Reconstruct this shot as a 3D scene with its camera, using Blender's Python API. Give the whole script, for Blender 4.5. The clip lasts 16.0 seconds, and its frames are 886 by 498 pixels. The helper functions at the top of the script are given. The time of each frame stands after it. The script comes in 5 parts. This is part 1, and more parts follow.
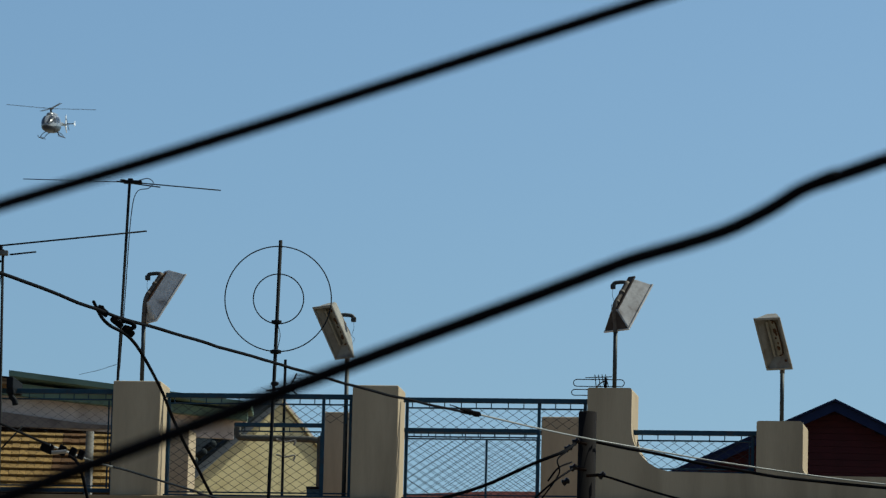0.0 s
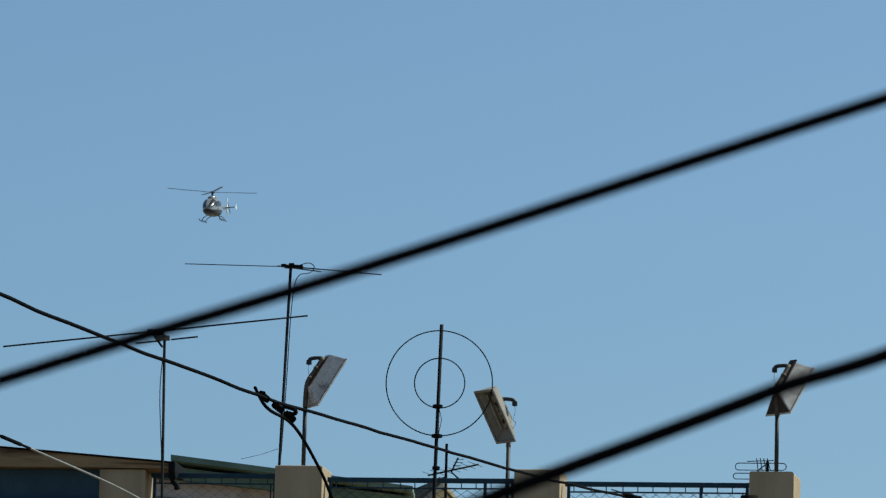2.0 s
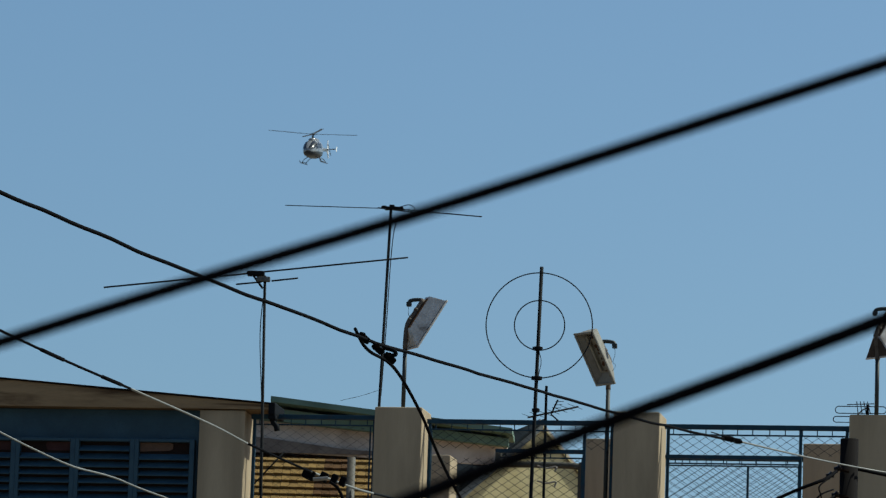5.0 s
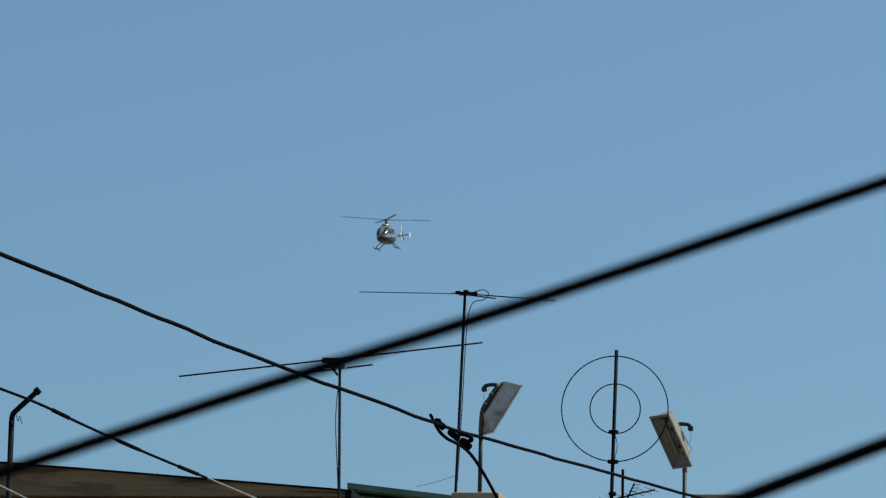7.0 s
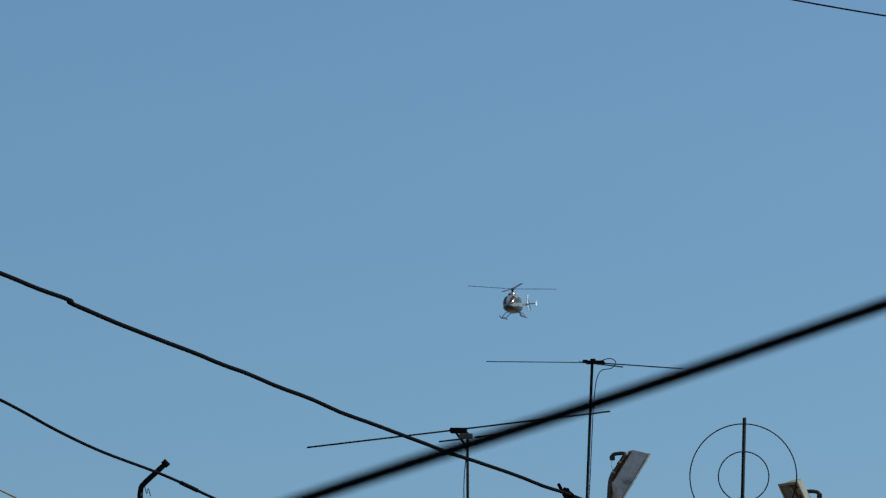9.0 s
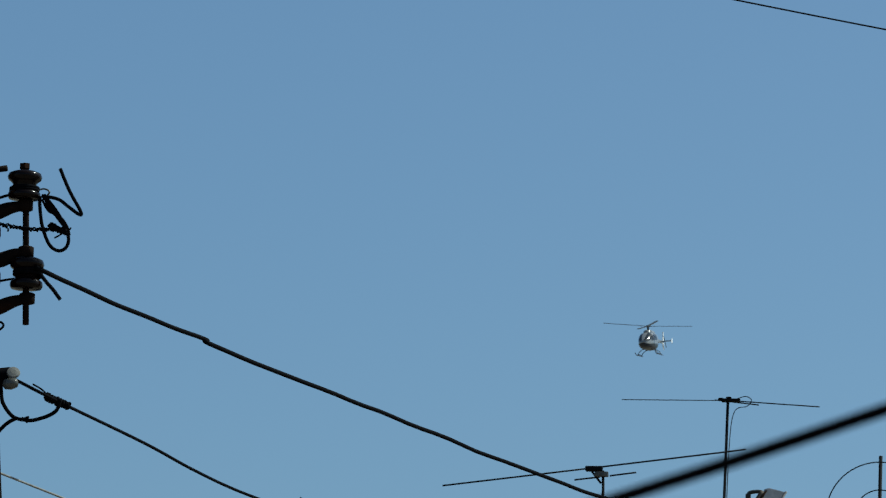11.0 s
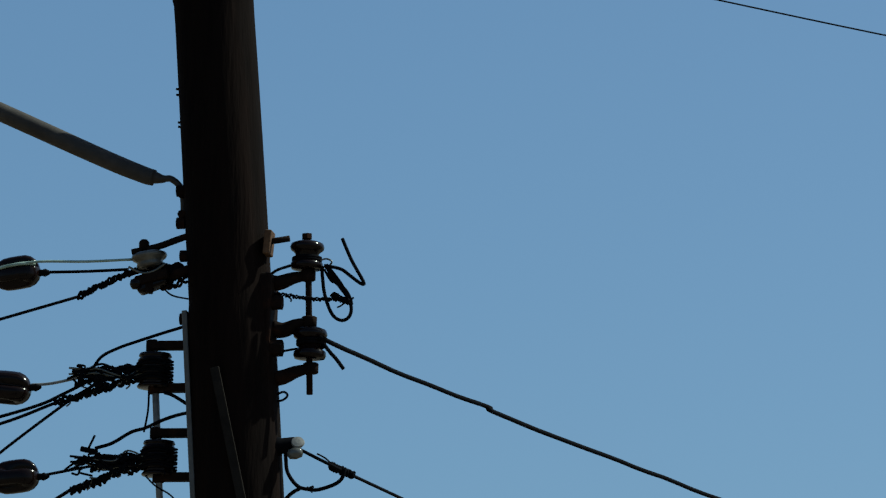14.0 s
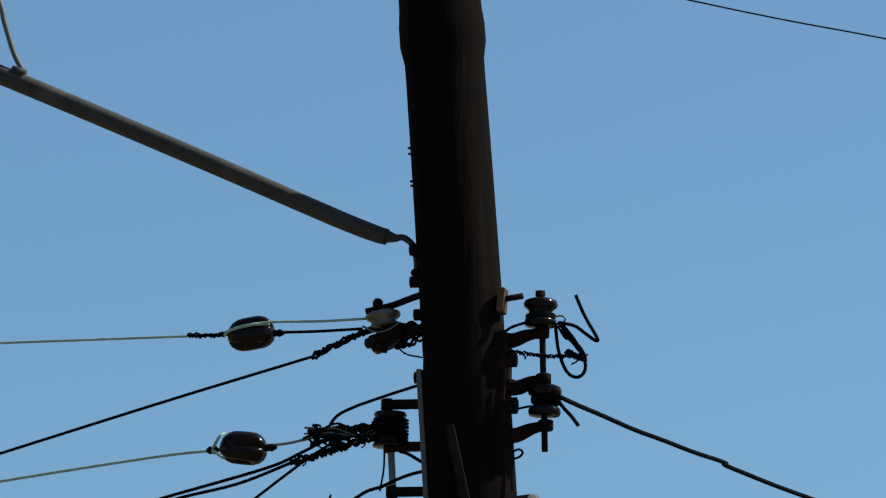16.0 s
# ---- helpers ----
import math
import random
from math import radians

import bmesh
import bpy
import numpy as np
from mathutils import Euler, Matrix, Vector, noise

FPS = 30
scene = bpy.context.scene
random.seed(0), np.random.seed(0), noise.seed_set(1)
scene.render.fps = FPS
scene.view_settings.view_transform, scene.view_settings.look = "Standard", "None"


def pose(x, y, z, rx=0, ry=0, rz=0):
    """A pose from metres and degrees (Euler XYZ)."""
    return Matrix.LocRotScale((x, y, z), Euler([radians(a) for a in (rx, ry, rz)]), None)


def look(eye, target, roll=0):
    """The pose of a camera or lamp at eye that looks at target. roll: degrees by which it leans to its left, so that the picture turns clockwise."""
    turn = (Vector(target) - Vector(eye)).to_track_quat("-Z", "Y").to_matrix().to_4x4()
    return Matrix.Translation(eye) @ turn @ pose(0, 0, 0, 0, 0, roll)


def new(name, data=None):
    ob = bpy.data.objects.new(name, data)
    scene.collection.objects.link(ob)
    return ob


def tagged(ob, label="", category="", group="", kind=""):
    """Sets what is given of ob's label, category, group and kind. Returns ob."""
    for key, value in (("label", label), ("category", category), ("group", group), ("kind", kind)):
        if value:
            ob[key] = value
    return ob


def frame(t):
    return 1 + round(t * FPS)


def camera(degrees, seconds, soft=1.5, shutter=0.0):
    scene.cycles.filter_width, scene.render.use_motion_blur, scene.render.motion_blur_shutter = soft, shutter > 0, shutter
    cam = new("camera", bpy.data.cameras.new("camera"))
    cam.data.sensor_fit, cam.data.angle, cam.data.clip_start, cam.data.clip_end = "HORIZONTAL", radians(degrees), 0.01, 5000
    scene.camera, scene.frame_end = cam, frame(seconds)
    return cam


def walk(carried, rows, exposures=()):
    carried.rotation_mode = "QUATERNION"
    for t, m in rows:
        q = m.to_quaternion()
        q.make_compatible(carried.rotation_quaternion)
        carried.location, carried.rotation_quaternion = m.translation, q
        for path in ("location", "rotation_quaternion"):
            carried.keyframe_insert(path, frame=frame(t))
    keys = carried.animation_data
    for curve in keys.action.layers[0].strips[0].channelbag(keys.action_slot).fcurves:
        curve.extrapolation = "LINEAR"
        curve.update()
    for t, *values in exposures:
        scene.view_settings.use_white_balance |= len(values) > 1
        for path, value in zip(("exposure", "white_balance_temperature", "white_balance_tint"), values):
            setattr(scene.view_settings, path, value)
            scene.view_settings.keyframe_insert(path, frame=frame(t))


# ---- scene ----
cam = camera(10, 16.0, soft=1.25)
cam.data.dof.use_dof = True
cam.data.dof.focus_distance = 21.0
cam.data.dof.aperture_fstop = 52.0
# seconds, turn to the left, tilt up, lean (degrees), rise of the eye (metres)
SWING = [
    (0.0, -0.000, 9.500, 1.400, -0.0100),
    (0.5, 0.551, 9.587, 1.497, -0.0063),
    (0.7, 0.825, 9.678, 1.512, -0.0045),
    (1.0, 1.193, 9.874, 1.544, -0.0030),
    (1.5, 1.593, 10.089, 1.640, -0.0014),
    (2.0, 1.872, 10.385, 1.567, 0.0037),
    (2.5, 1.961, 10.797, 1.551, 0.0051),
    (3.0, 1.742, 11.216, 1.713, 0.0072),
    (3.5, 1.430, 11.386, 1.904, 0.0030),
    (4.0, 1.418, 11.229, 1.858, 0.0034),
    (4.2, 1.551, 10.690, 1.880, 0.0005),
    (4.5, 2.114, 9.997, 1.899, -0.0005),
    (5.0, 3.003, 9.700, 1.924, -0.0000),
    (5.2, 3.169, 9.765, 1.948, 0.0020),
    (7.3, 3.985, 10.790, 1.260, 0.0067),
    (7.5, 4.062, 10.895, 1.236, 0.0082),
    (8.0, 4.311, 11.081, 1.128, 0.0099),
    (8.5, 4.786, 11.278, 1.003, 0.0109),
    (9.0, 5.354, 11.381, 1.119, 0.0097),
    (9.2, 5.538, 11.374, 1.117, 0.0094),
    (11.3, 6.983, 11.871, 1.426, 0.0175),
    (11.5, 6.975, 11.932, 1.461, 0.0179),
    (12.0, 7.625, 12.006, 1.521, 0.0187),
    (12.5, 8.269, 12.050, 1.466, 0.0205),
    (13.0, 8.939, 12.153, 1.473, 0.0207),
    (13.5, 9.553, 12.336, 1.455, 0.0208),
    (14.0, 10.206, 12.433, 1.454, 0.0209),
    (14.5, 10.959, 12.440, 1.247, 0.0210),
    (15.0, 11.851, 12.464, 1.285, 0.0212),
    (15.5, 12.529, 12.658, 1.306, 0.0213),
    (16.0, 12.925, 13.011, 1.350, 0.0214),
]


def aim(turn, tilt, lean, rise):
    eye = Vector((0, 0, 4.6 + rise))
    a, b = radians(turn), radians(tilt)
    return look(eye, eye + Vector((-math.sin(a) * math.cos(b), math.cos(a) * math.cos(b), math.sin(b))), lean)


# stops, kelvin, tint
LOOK = [(0.0, 0.27, 6670, -6), (2.0, 0.25, 6600, -7), (3.5, 0.17, 6540, -7), (4.5, 0.09, 6590, -6), (5.2, 0.18, 6580, -6), (7.5, 0.11, 6470, -9), (9.2, 0.07, 6340, -9), (12.5, 0.05, 6340, -9), (14.0, 0.1, 6340, -9), (14.5, 0.22, 6340, -8), (15.0, 0.31, 6340, -8), (16.0, 0.38, 6310, -8)]
walk(cam, [(t, aim(*row)) for t, *row in SWING], LOOK)

# ---- daylight ----
SUN_HIGH, SUN_SIDE = 51.0, 20.0  # height of the sun; its turn from +x towards +y
world = bpy.data.worlds.new("world")
scene.world = world
world.use_nodes = True
sky = world.node_tree.nodes.new("ShaderNodeTexSky")
sky.sky_type, sky.sun_disc = "NISHITA", False
sky.sun_elevation, sky.sun_rotation = radians(SUN_HIGH), radians(90 - SUN_SIDE)
sky.altitude, sky.air_density, sky.dust_density, sky.ozone_density = 0, 0.9, 2.0, 7.0
back = world.node_tree.nodes["Background"]
back.inputs["Strength"].default_value = 0.105
world.node_tree.links.new(sky.outputs["Color"], back.inputs["Color"])
sun = new("sun", bpy.data.lights.new("sun", "SUN"))
sun.data.energy, sun.data.angle, sun.data.color = 5.0, radians(0.5), (1.0, 0.965, 0.91)
e, b = radians(SUN_HIGH), radians(SUN_SIDE)
sun.matrix_world = look((0, 0, 60), Vector((0, 0, 60)) - Vector((math.cos(e) * math.cos(b), math.cos(e) * math.sin(b), math.sin(e))))

# ---- materials ----


def mat(name, c1, c2, rough=0.7, scale=8.0, bump=0.2, metal=0.0, stain=None, stain_scale=1.5, stain_amount=0.5, fine=60.0, streak=False, vary=0.0, spec=0.5, stain_from=0.52):
    """Two tones mixed by noise, fine grain, bump and, where given, stains or downward streaks."""
    m = bpy.data.materials.new(name)
    m.use_nodes = True
    n, l = m.node_tree.nodes, m.node_tree.links
    b = n["Principled BSDF"]
    tc = n.new("ShaderNodeTexCoord")
    mp = n.new("ShaderNodeMapping")
    l.new(tc.outputs["Object"], mp.inputs["Vector"])
    if streak:
        mp.inputs["Scale"].default_value = (0.22, 1, 1.5) if streak == "along" else (1, 1, 0.12)
    n1 = n.new("ShaderNodeTexNoise")
    n1.inputs["Scale"].default_value, n1.inputs["Detail"].default_value = scale, 6
    l.new(mp.outputs["Vector"], n1.inputs["Vector"])
    n2 = n.new("ShaderNodeTexNoise")
    n2.inputs["Scale"].default_value, n2.inputs["Detail"].default_value = fine, 3
    l.new(mp.outputs["Vector"], n2.inputs["Vector"])
    add = n.new("ShaderNodeMath")
    add.operation = "MULTIPLY_ADD"
    l.new(n2.outputs["Fac"], add.inputs[0])
    add.inputs[1].default_value = 0.4
    l.new(n1.outputs["Fac"], add.inputs[2])
    ramp = n.new("ShaderNodeMapRange")
    ramp.inputs["From Min"].default_value, ramp.inputs["From Max"].default_value = 0.45, 0.95
    l.new(add.outputs[0], ramp.inputs["Value"])
    mix = n.new("ShaderNodeMix")
    mix.data_type = "RGBA"
    mix.inputs["A"].default_value, mix.inputs["B"].default_value = (*c1, 1), (*c2, 1)
    l.new(ramp.outputs["Result"], mix.inputs["Factor"])
    colour = mix.outputs["Result"]
    if stain:
        n3 = n.new("ShaderNodeTexNoise")
        n3.inputs["Scale"].default_value, n3.inputs["Detail"].default_value, n3.inputs["Distortion"].default_value = stain_scale, 8, 0.6
        l.new(mp.outputs["Vector"], n3.inputs["Vector"])
        r3 = n.new("ShaderNodeMapRange")
        r3.inputs["From Min"].default_value, r3.inputs["From Max"].default_value = stain_from, stain_from + 0.2
        r3.inputs["To Max"].default_value = stain_amount
        l.new(n3.outputs["Fac"], r3.inputs["Value"])
        mx = n.new("ShaderNodeMix")
        mx.data_type = "RGBA"
        mx.inputs["B"].default_value = (*stain, 1)
        l.new(colour, mx.inputs["A"])
        l.new(r3.outputs["Result"], mx.inputs["Factor"])
        colour = mx.outputs["Result"]
    if vary:
        info = n.new("ShaderNodeObjectInfo")
        geo = n.new("ShaderNodeNewGeometry")
        sm = n.new("ShaderNodeMath")
        l.new(info.outputs["Random"], sm.inputs[0])
        l.new(geo.outputs["Random Per Island"], sm.inputs[1])
        vr = n.new("ShaderNodeMapRange")
        vr.inputs["From Max"].default_value = 2.0
        vr.inputs["To Min"].default_value, vr.inputs["To Max"].default_value = 1 - vary, 1 + vary
        l.new(sm.outputs[0], vr.inputs["Value"])
        hsv = n.new("ShaderNodeHueSaturation")
        l.new(vr.outputs["Result"], hsv.inputs["Value"])
        l.new(colour, hsv.inputs["Color"])
        colour = hsv.outputs["Color"]
    l.new(colour, b.inputs["Base Color"])
    rr = n.new("ShaderNodeMapRange")
    rr.inputs["To Min"].default_value, rr.inputs["To Max"].default_value = max(rough - 0.1, 0.05), min(rough + 0.12, 1)
    l.new(n1.outputs["Fac"], rr.inputs["Value"])
    l.new(rr.outputs["Result"], b.inputs["Roughness"])
    b.inputs["Metallic"].default_value, b.inputs["Specular IOR Level"].default_value = metal, spec
    if bump:
        bp = n.new("ShaderNodeBump")
        bp.inputs["Strength"].default_value, bp.inputs["Distance"].default_value = bump, 0.01
        l.new(add.outputs[0], bp.inputs["Height"])
        l.new(bp.outputs["Normal"], b.inputs["Normal"])
    return m


STUCCO = mat("beige_stucco", (0.285, 0.222, 0.15), (0.36, 0.284, 0.196), 0.9, 3, 0.25, stain=(0.16, 0.122, 0.08), stain_scale=2.6, stain_amount=0.55, fine=90, streak=True, stain_from=0.47, spec=0.2)
CONCRETE = mat("weathered_concrete", (0.19, 0.128, 0.072), (0.28, 0.19, 0.108), 0.92, 5, 0.35, stain=(0.055, 0.03, 0.016), stain_scale=6.0, stain_amount=0.9, stain_from=0.46, streak="along", spec=0.2)
BLUE = mat("blue_painted_wood", (0.018, 0.044, 0.07), (0.032, 0.07, 0.1), 0.65, 6, 0.15, stain=(0.012, 0.028, 0.044), stain_amount=0.5, spec=0.25)
RAIL = mat("blue_painted_steel", (0.006, 0.027, 0.047), (0.013, 0.042, 0.07), 0.6, 14, 0.15, stain=(0.045, 0.022, 0.011), stain_scale=9, stain_amount=0.4, spec=0.2)
MESH_WIRE = mat("dull_mesh_wire", (0.012, 0.018, 0.024), (0.03, 0.036, 0.04), 0.7, 18, 0.1, stain=(0.05, 0.03, 0.018), stain_scale=6, stain_amount=0.6, spec=0.2)
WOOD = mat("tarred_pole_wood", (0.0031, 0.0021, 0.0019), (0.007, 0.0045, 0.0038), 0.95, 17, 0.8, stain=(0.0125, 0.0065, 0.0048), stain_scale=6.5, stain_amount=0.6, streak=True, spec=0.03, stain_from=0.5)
CABLE = mat("black_cable_sheath", (0.0022, 0.0022, 0.003), (0.0045, 0.0045, 0.006), 0.85, 20, 0.1, spec=0.025)
CABLE_GREY = mat("grey_bare_conductor", (0.11, 0.11, 0.105), (0.2, 0.2, 0.19), 0.5, 30, 0.1)
IRON = mat("rusted_black_iron", (0.0055, 0.0035, 0.0029), (0.0135, 0.0075, 0.0056), 0.85, 20, 0.3, stain=(0.032, 0.0125, 0.006), stain_scale=16, stain_amount=0.6, spec=0.05)
GALV = mat("galvanised_steel", (0.16, 0.15, 0.14), (0.27, 0.25, 0.23), 0.55, 25, 0.15, metal=0.6, stain=(0.12, 0.07, 0.04), stain_scale=12, stain_amount=0.4)
BROWN_SHADED = mat("browned_shaded_iron", (0.018, 0.012, 0.009), (0.075, 0.055, 0.045), 0.9, 9, 0.4, stain=(0.012, 0.007, 0.005), stain_scale=6, stain_amount=0.8, spec=0.2)
LAMP_STEEL = mat("dull_lamp_pole_steel", (0.013, 0.016, 0.018), (0.028, 0.032, 0.033), 0.6, 20, 0.15, spec=0.3)
BRACKET_IRON = mat("rusty_bracket_pipe", (0.045, 0.034, 0.027), (0.1, 0.078, 0.063), 0.7, 22, 0.25, stain=(0.07, 0.035, 0.018), stain_scale=14, stain_amount=0.6, spec=0.3)
BARE_WIRE = mat("bare_binding_wire", (0.06, 0.062, 0.055), (0.14, 0.14, 0.125), 0.4, 40, 0.1, metal=0.7)
DARKMETAL = mat("dark_antenna_metal", (0.004, 0.005, 0.0065), (0.009, 0.01, 0.012), 0.7, 25, 0.1, spec=0.05)
HOUSING = mat("weathered_lit_grey_housing", (0.335, 0.3, 0.275), (0.52, 0.485, 0.455), 0.6, 13, 0.15, stain=(0.12, 0.085, 0.066), stain_scale=8, stain_amount=0.85, spec=0.4)
TROUGH = mat("stained_shaded_lamp_sheet", (0.1581, 0.1467, 0.1305), (0.2427, 0.2275, 0.2047), 0.7, 12, 0.15, stain=(0.11, 0.07, 0.045), stain_scale=7, stain_amount=0.7, spec=0.25)
REFLECTOR = mat("yellowed_lamp_panel", (0.1708, 0.1566, 0.1273), (0.2447, 0.2243, 0.184), 0.6, 9, 0.1, stain=(0.1, 0.055, 0.025), stain_scale=9, stain_amount=0.6)
RUST = mat("rust", (0.035, 0.016, 0.008), (0.09, 0.04, 0.018), 0.9, 30, 0.3, spec=0.15)
GREEN = mat("green_roof_sheet", (0.1, 0.155, 0.118), (0.155, 0.225, 0.175), 0.65, 5, 0.15, stain=(0.05, 0.062, 0.045), stain_amount=0.6, spec=0.25)
SOFFIT = mat("grey_soffit_board", (0.46, 0.385, 0.35), (0.6, 0.52, 0.48), 0.85, 5, 0.2, stain=(0.16, 0.125, 0.11), stain_scale=3, stain_amount=0.55, spec=0.2)
GABLE_BOARD = mat("shaded_brown_gable_board", (0.15, 0.118, 0.1), (0.23, 0.185, 0.16), 0.85, 7, 0.2, stain=(0.06, 0.045, 0.035), stain_scale=5, stain_amount=0.6, spec=0.2)
BRICK = mat("ochre_brick", (0.135, 0.078, 0.024), (0.245, 0.152, 0.052), 0.88, 18, 0.4, stain=(0.085, 0.04, 0.015), stain_scale=9, stain_amount=0.75, vary=0.3, spec=0.15)
BRICK_SHADED = mat("shaded_brown_tile", (0.06, 0.03, 0.012), (0.1, 0.05, 0.02), 0.9, 18, 0.4, vary=0.25, spec=0.15)
MORTAR = mat("shade_darkened_mortar", (0.028, 0.017, 0.009), (0.05, 0.032, 0.018), 0.95, 20, 0.3, spec=0.1)
CREAM = mat("cream_painted_wall", (0.5, 0.415, 0.22), (0.62, 0.52, 0.295), 0.85, 4, 0.2, stain=(0.42, 0.33, 0.16), stain_scale=2, stain_amount=0.6, spec=0.2)
RED = mat("dark_red_siding", (0.024, 0.0055, 0.0075), (0.035, 0.008, 0.011), 0.75, 6, 0.15, stain=(0.03, 0.008, 0.009), stain_amount=0.5, spec=0.12)
TRIM_BLUE = mat("blue_barge_board", (0.006, 0.011, 0.036), (0.009, 0.016, 0.048), 0.75, 8, 0.1, spec=0.1)
TILE = mat("dark_roof_tile", (0.009, 0.013, 0.015), (0.022, 0.027, 0.029), 0.85, 12, 0.3, vary=0.2, spec=0.1)
BOARD = mat("grey_barge_board", (0.12, 0.135, 0.14), (0.19, 0.2, 0.2), 0.75, 8, 0.2)
REDROOF = mat("red_roof_sheet", (0.2, 0.06, 0.05), (0.28, 0.1, 0.08), 0.7, 6, 0.2)
PORCELAIN = mat("brown_glazed_porcelain", (0.0045, 0.0024, 0.0023), (0.0078, 0.004, 0.0036), 0.16, 10, 0.02, spec=0.12)
PORCELAIN_WHITE = mat("grey_glazed_porcelain", (0.05, 0.047, 0.04), (0.105, 0.1, 0.088), 0.3, 14, 0.03, stain=(0.025, 0.019, 0.014), stain_scale=26, stain_amount=0.75, stain_from=0.45)
GLASS_GREY = mat("dirty_glass_insulator", (0.05, 0.05, 0.045), (0.11, 0.11, 0.1), 0.15, 14, 0.02, stain=(0.02, 0.015, 0.01), stain_scale=30, stain_amount=0.8, spec=0.4)
GROUND = mat("dusty_bounce_ground", (0.13, 0.108, 0.082), (0.2, 0.168, 0.13), 0.95, 0.6, 0.3, stain=(0.1, 0.085, 0.068), stain_scale=0.2, spec=0.2)
CURTAIN = mat("brown_curtain", (0.07, 0.038, 0.024), (0.13, 0.07, 0.045), 0.9, 12, 0.2)
INTERIOR_SHADE = mat("interior_shade", (0.014, 0.009, 0.008), (0.024, 0.014, 0.012), 0.9, 6, 0.0, spec=0.1)
CURTAIN_RED = mat("dark_red_curtain", (0.035, 0.016, 0.016), (0.06, 0.028, 0.027), 0.9, 12, 0.2, spec=0.1)
GREENWIRE = mat("green_sheathed_wire", (0.16, 0.23, 0.19), (0.27, 0.35, 0.3), 0.5, 30, 0.1)
HELI_SILVER = mat("silver_aircraft_paint", (0.21, 0.212, 0.22), (0.28, 0.282, 0.29), 0.24, 0.8, 0.0, metal=0.3)
HELI_WHITE = mat("white_aircraft_paint", (0.7, 0.7, 0.7), (0.78, 0.78, 0.78), 0.35, 0.8, 0.0)
HELI_DARK = mat("dark_blue_aircraft_paint", (0.018, 0.024, 0.038), (0.028, 0.036, 0.05), 0.35, 0.8, 0.0, spec=0.3)
HELI_GLASS = mat("smoked_canopy_glass", (0.008, 0.01, 0.013), (0.014, 0.016, 0.02), 0.08, 0.8, 0.0)
ROTOR = mat("grey_rotor_blade", (0.014, 0.016, 0.019), (0.026, 0.028, 0.032), 0.6, 1.5, 0.0, spec=0.2)

# ---- building helpers ----


def part(name, bm, material, parent=None, label="", smooth=False):
    """Links a bmesh as one mesh object, under a thing if a parent is given."""
    bmesh.ops.recalc_face_normals(bm, faces=bm.faces)
    me = bpy.data.meshes.new(name)
    bm.to_mesh(me)
    bm.free()
    me.materials.append(material)
    if smooth:
        for p in me.polygons:
            p.use_smooth = True
    ob = new(name, me)
    if parent:
        ob.parent = parent
    if label:
        ob["label"] = label
    return ob


def thing(name, m, label, category, group="", kind=""):
    ob = new(name)
    ob.empty_display_size = 0.1
    ob.matrix_world = m
    return tagged(ob, label, category, group, kind)


def box(bm, x0, x1, y0, y1, z0, z1, bevel=0.0, m=None):
    r = bmesh.ops.create_cube(bm, size=1)
    vs = r["verts"]
    for v in vs:
        v.co = Vector((x0 + (v.co.x + 0.5) * (x1 - x0), y0 + (v.co.y + 0.5) * (y1 - y0), z0 + (v.co.z + 0.5) * (z1 - z0)))
    if bevel:
        es = list({e for v in vs for e in v.link_edges})
        out = bmesh.ops.bevel(bm, geom=es, offset=bevel, segments=2, affect="EDGES", profile=0.5)
        vs = list({v for f in out["faces"] for v in f.verts} | {v for v in vs if v.is_valid})
    if m:
        bmesh.ops.transform(bm, matrix=m, verts=vs)
    return bm


def curve_through(pts, steps=6):
    """Catmull-Rom through the points."""
    p = [Vector(q) for q in pts]
    if len(p) < 3:
        return p
    p = [2 * p[0] - p[1]] + p + [2 * p[-1] - p[-2]]
    out = []
    for i in range(1, len(p) - 2):
        a, b_, c, d = p[i - 1], p[i], p[i + 1], p[i + 2]
        for k in range(steps):
            t = k / steps
            out.append(0.5 * (2 * b_ + (c - a) * t + (2 * a - 5 * b_ + 4 * c - d) * t * t + (3 * b_ - a - 3 * c + d) * t ** 3))
    return out + [p[-2]]


def tube(bm, pts, r, n=8, radii=None):
    """A round bar along the points, closed at both ends."""
    pts = [Vector(p) for p in pts]
    rings = []
    side = None
    for i, p in enumerate(pts):
        d = (pts[min(i + 1, len(pts) - 1)] - pts[max(i - 1, 0)]).normalized()
        if side is None:
            side = d.orthogonal().normalized()
        side = (side - d * side.dot(d)).normalized()
        up = d.cross(side)
        rad = radii[i] if radii else r
        rings.append([bm.verts.new(p + rad * (math.cos(a) * side + math.sin(a) * up)) for a in (2 * math.pi * k / n for k in range(n))])
    for a, c in zip(rings, rings[1:]):
        for k in range(n):
            bm.faces.new((a[k], a[(k + 1) % n], c[(k + 1) % n], c[k]))
    bm.faces.new(rings[0][::-1])
    bm.faces.new(rings[-1])
    return bm


def lathe(bm, profile, n=20, m=None):
    """Turns (radius, height) pairs about z."""
    m = m or Matrix()
    rings = [[bm.verts.new(m @ Vector((r * math.cos(2 * math.pi * k / n), r * math.sin(2 * math.pi * k / n), z))) for k in range(n)] for r, z in profile]
    for a, c in zip(rings, rings[1:]):
        for k in range(n):
            bm.faces.new((a[k], a[(k + 1) % n], c[(k + 1) % n], c[k]))
    bm.faces.new(rings[0][::-1])
    bm.faces.new(rings[-1])
    return bm


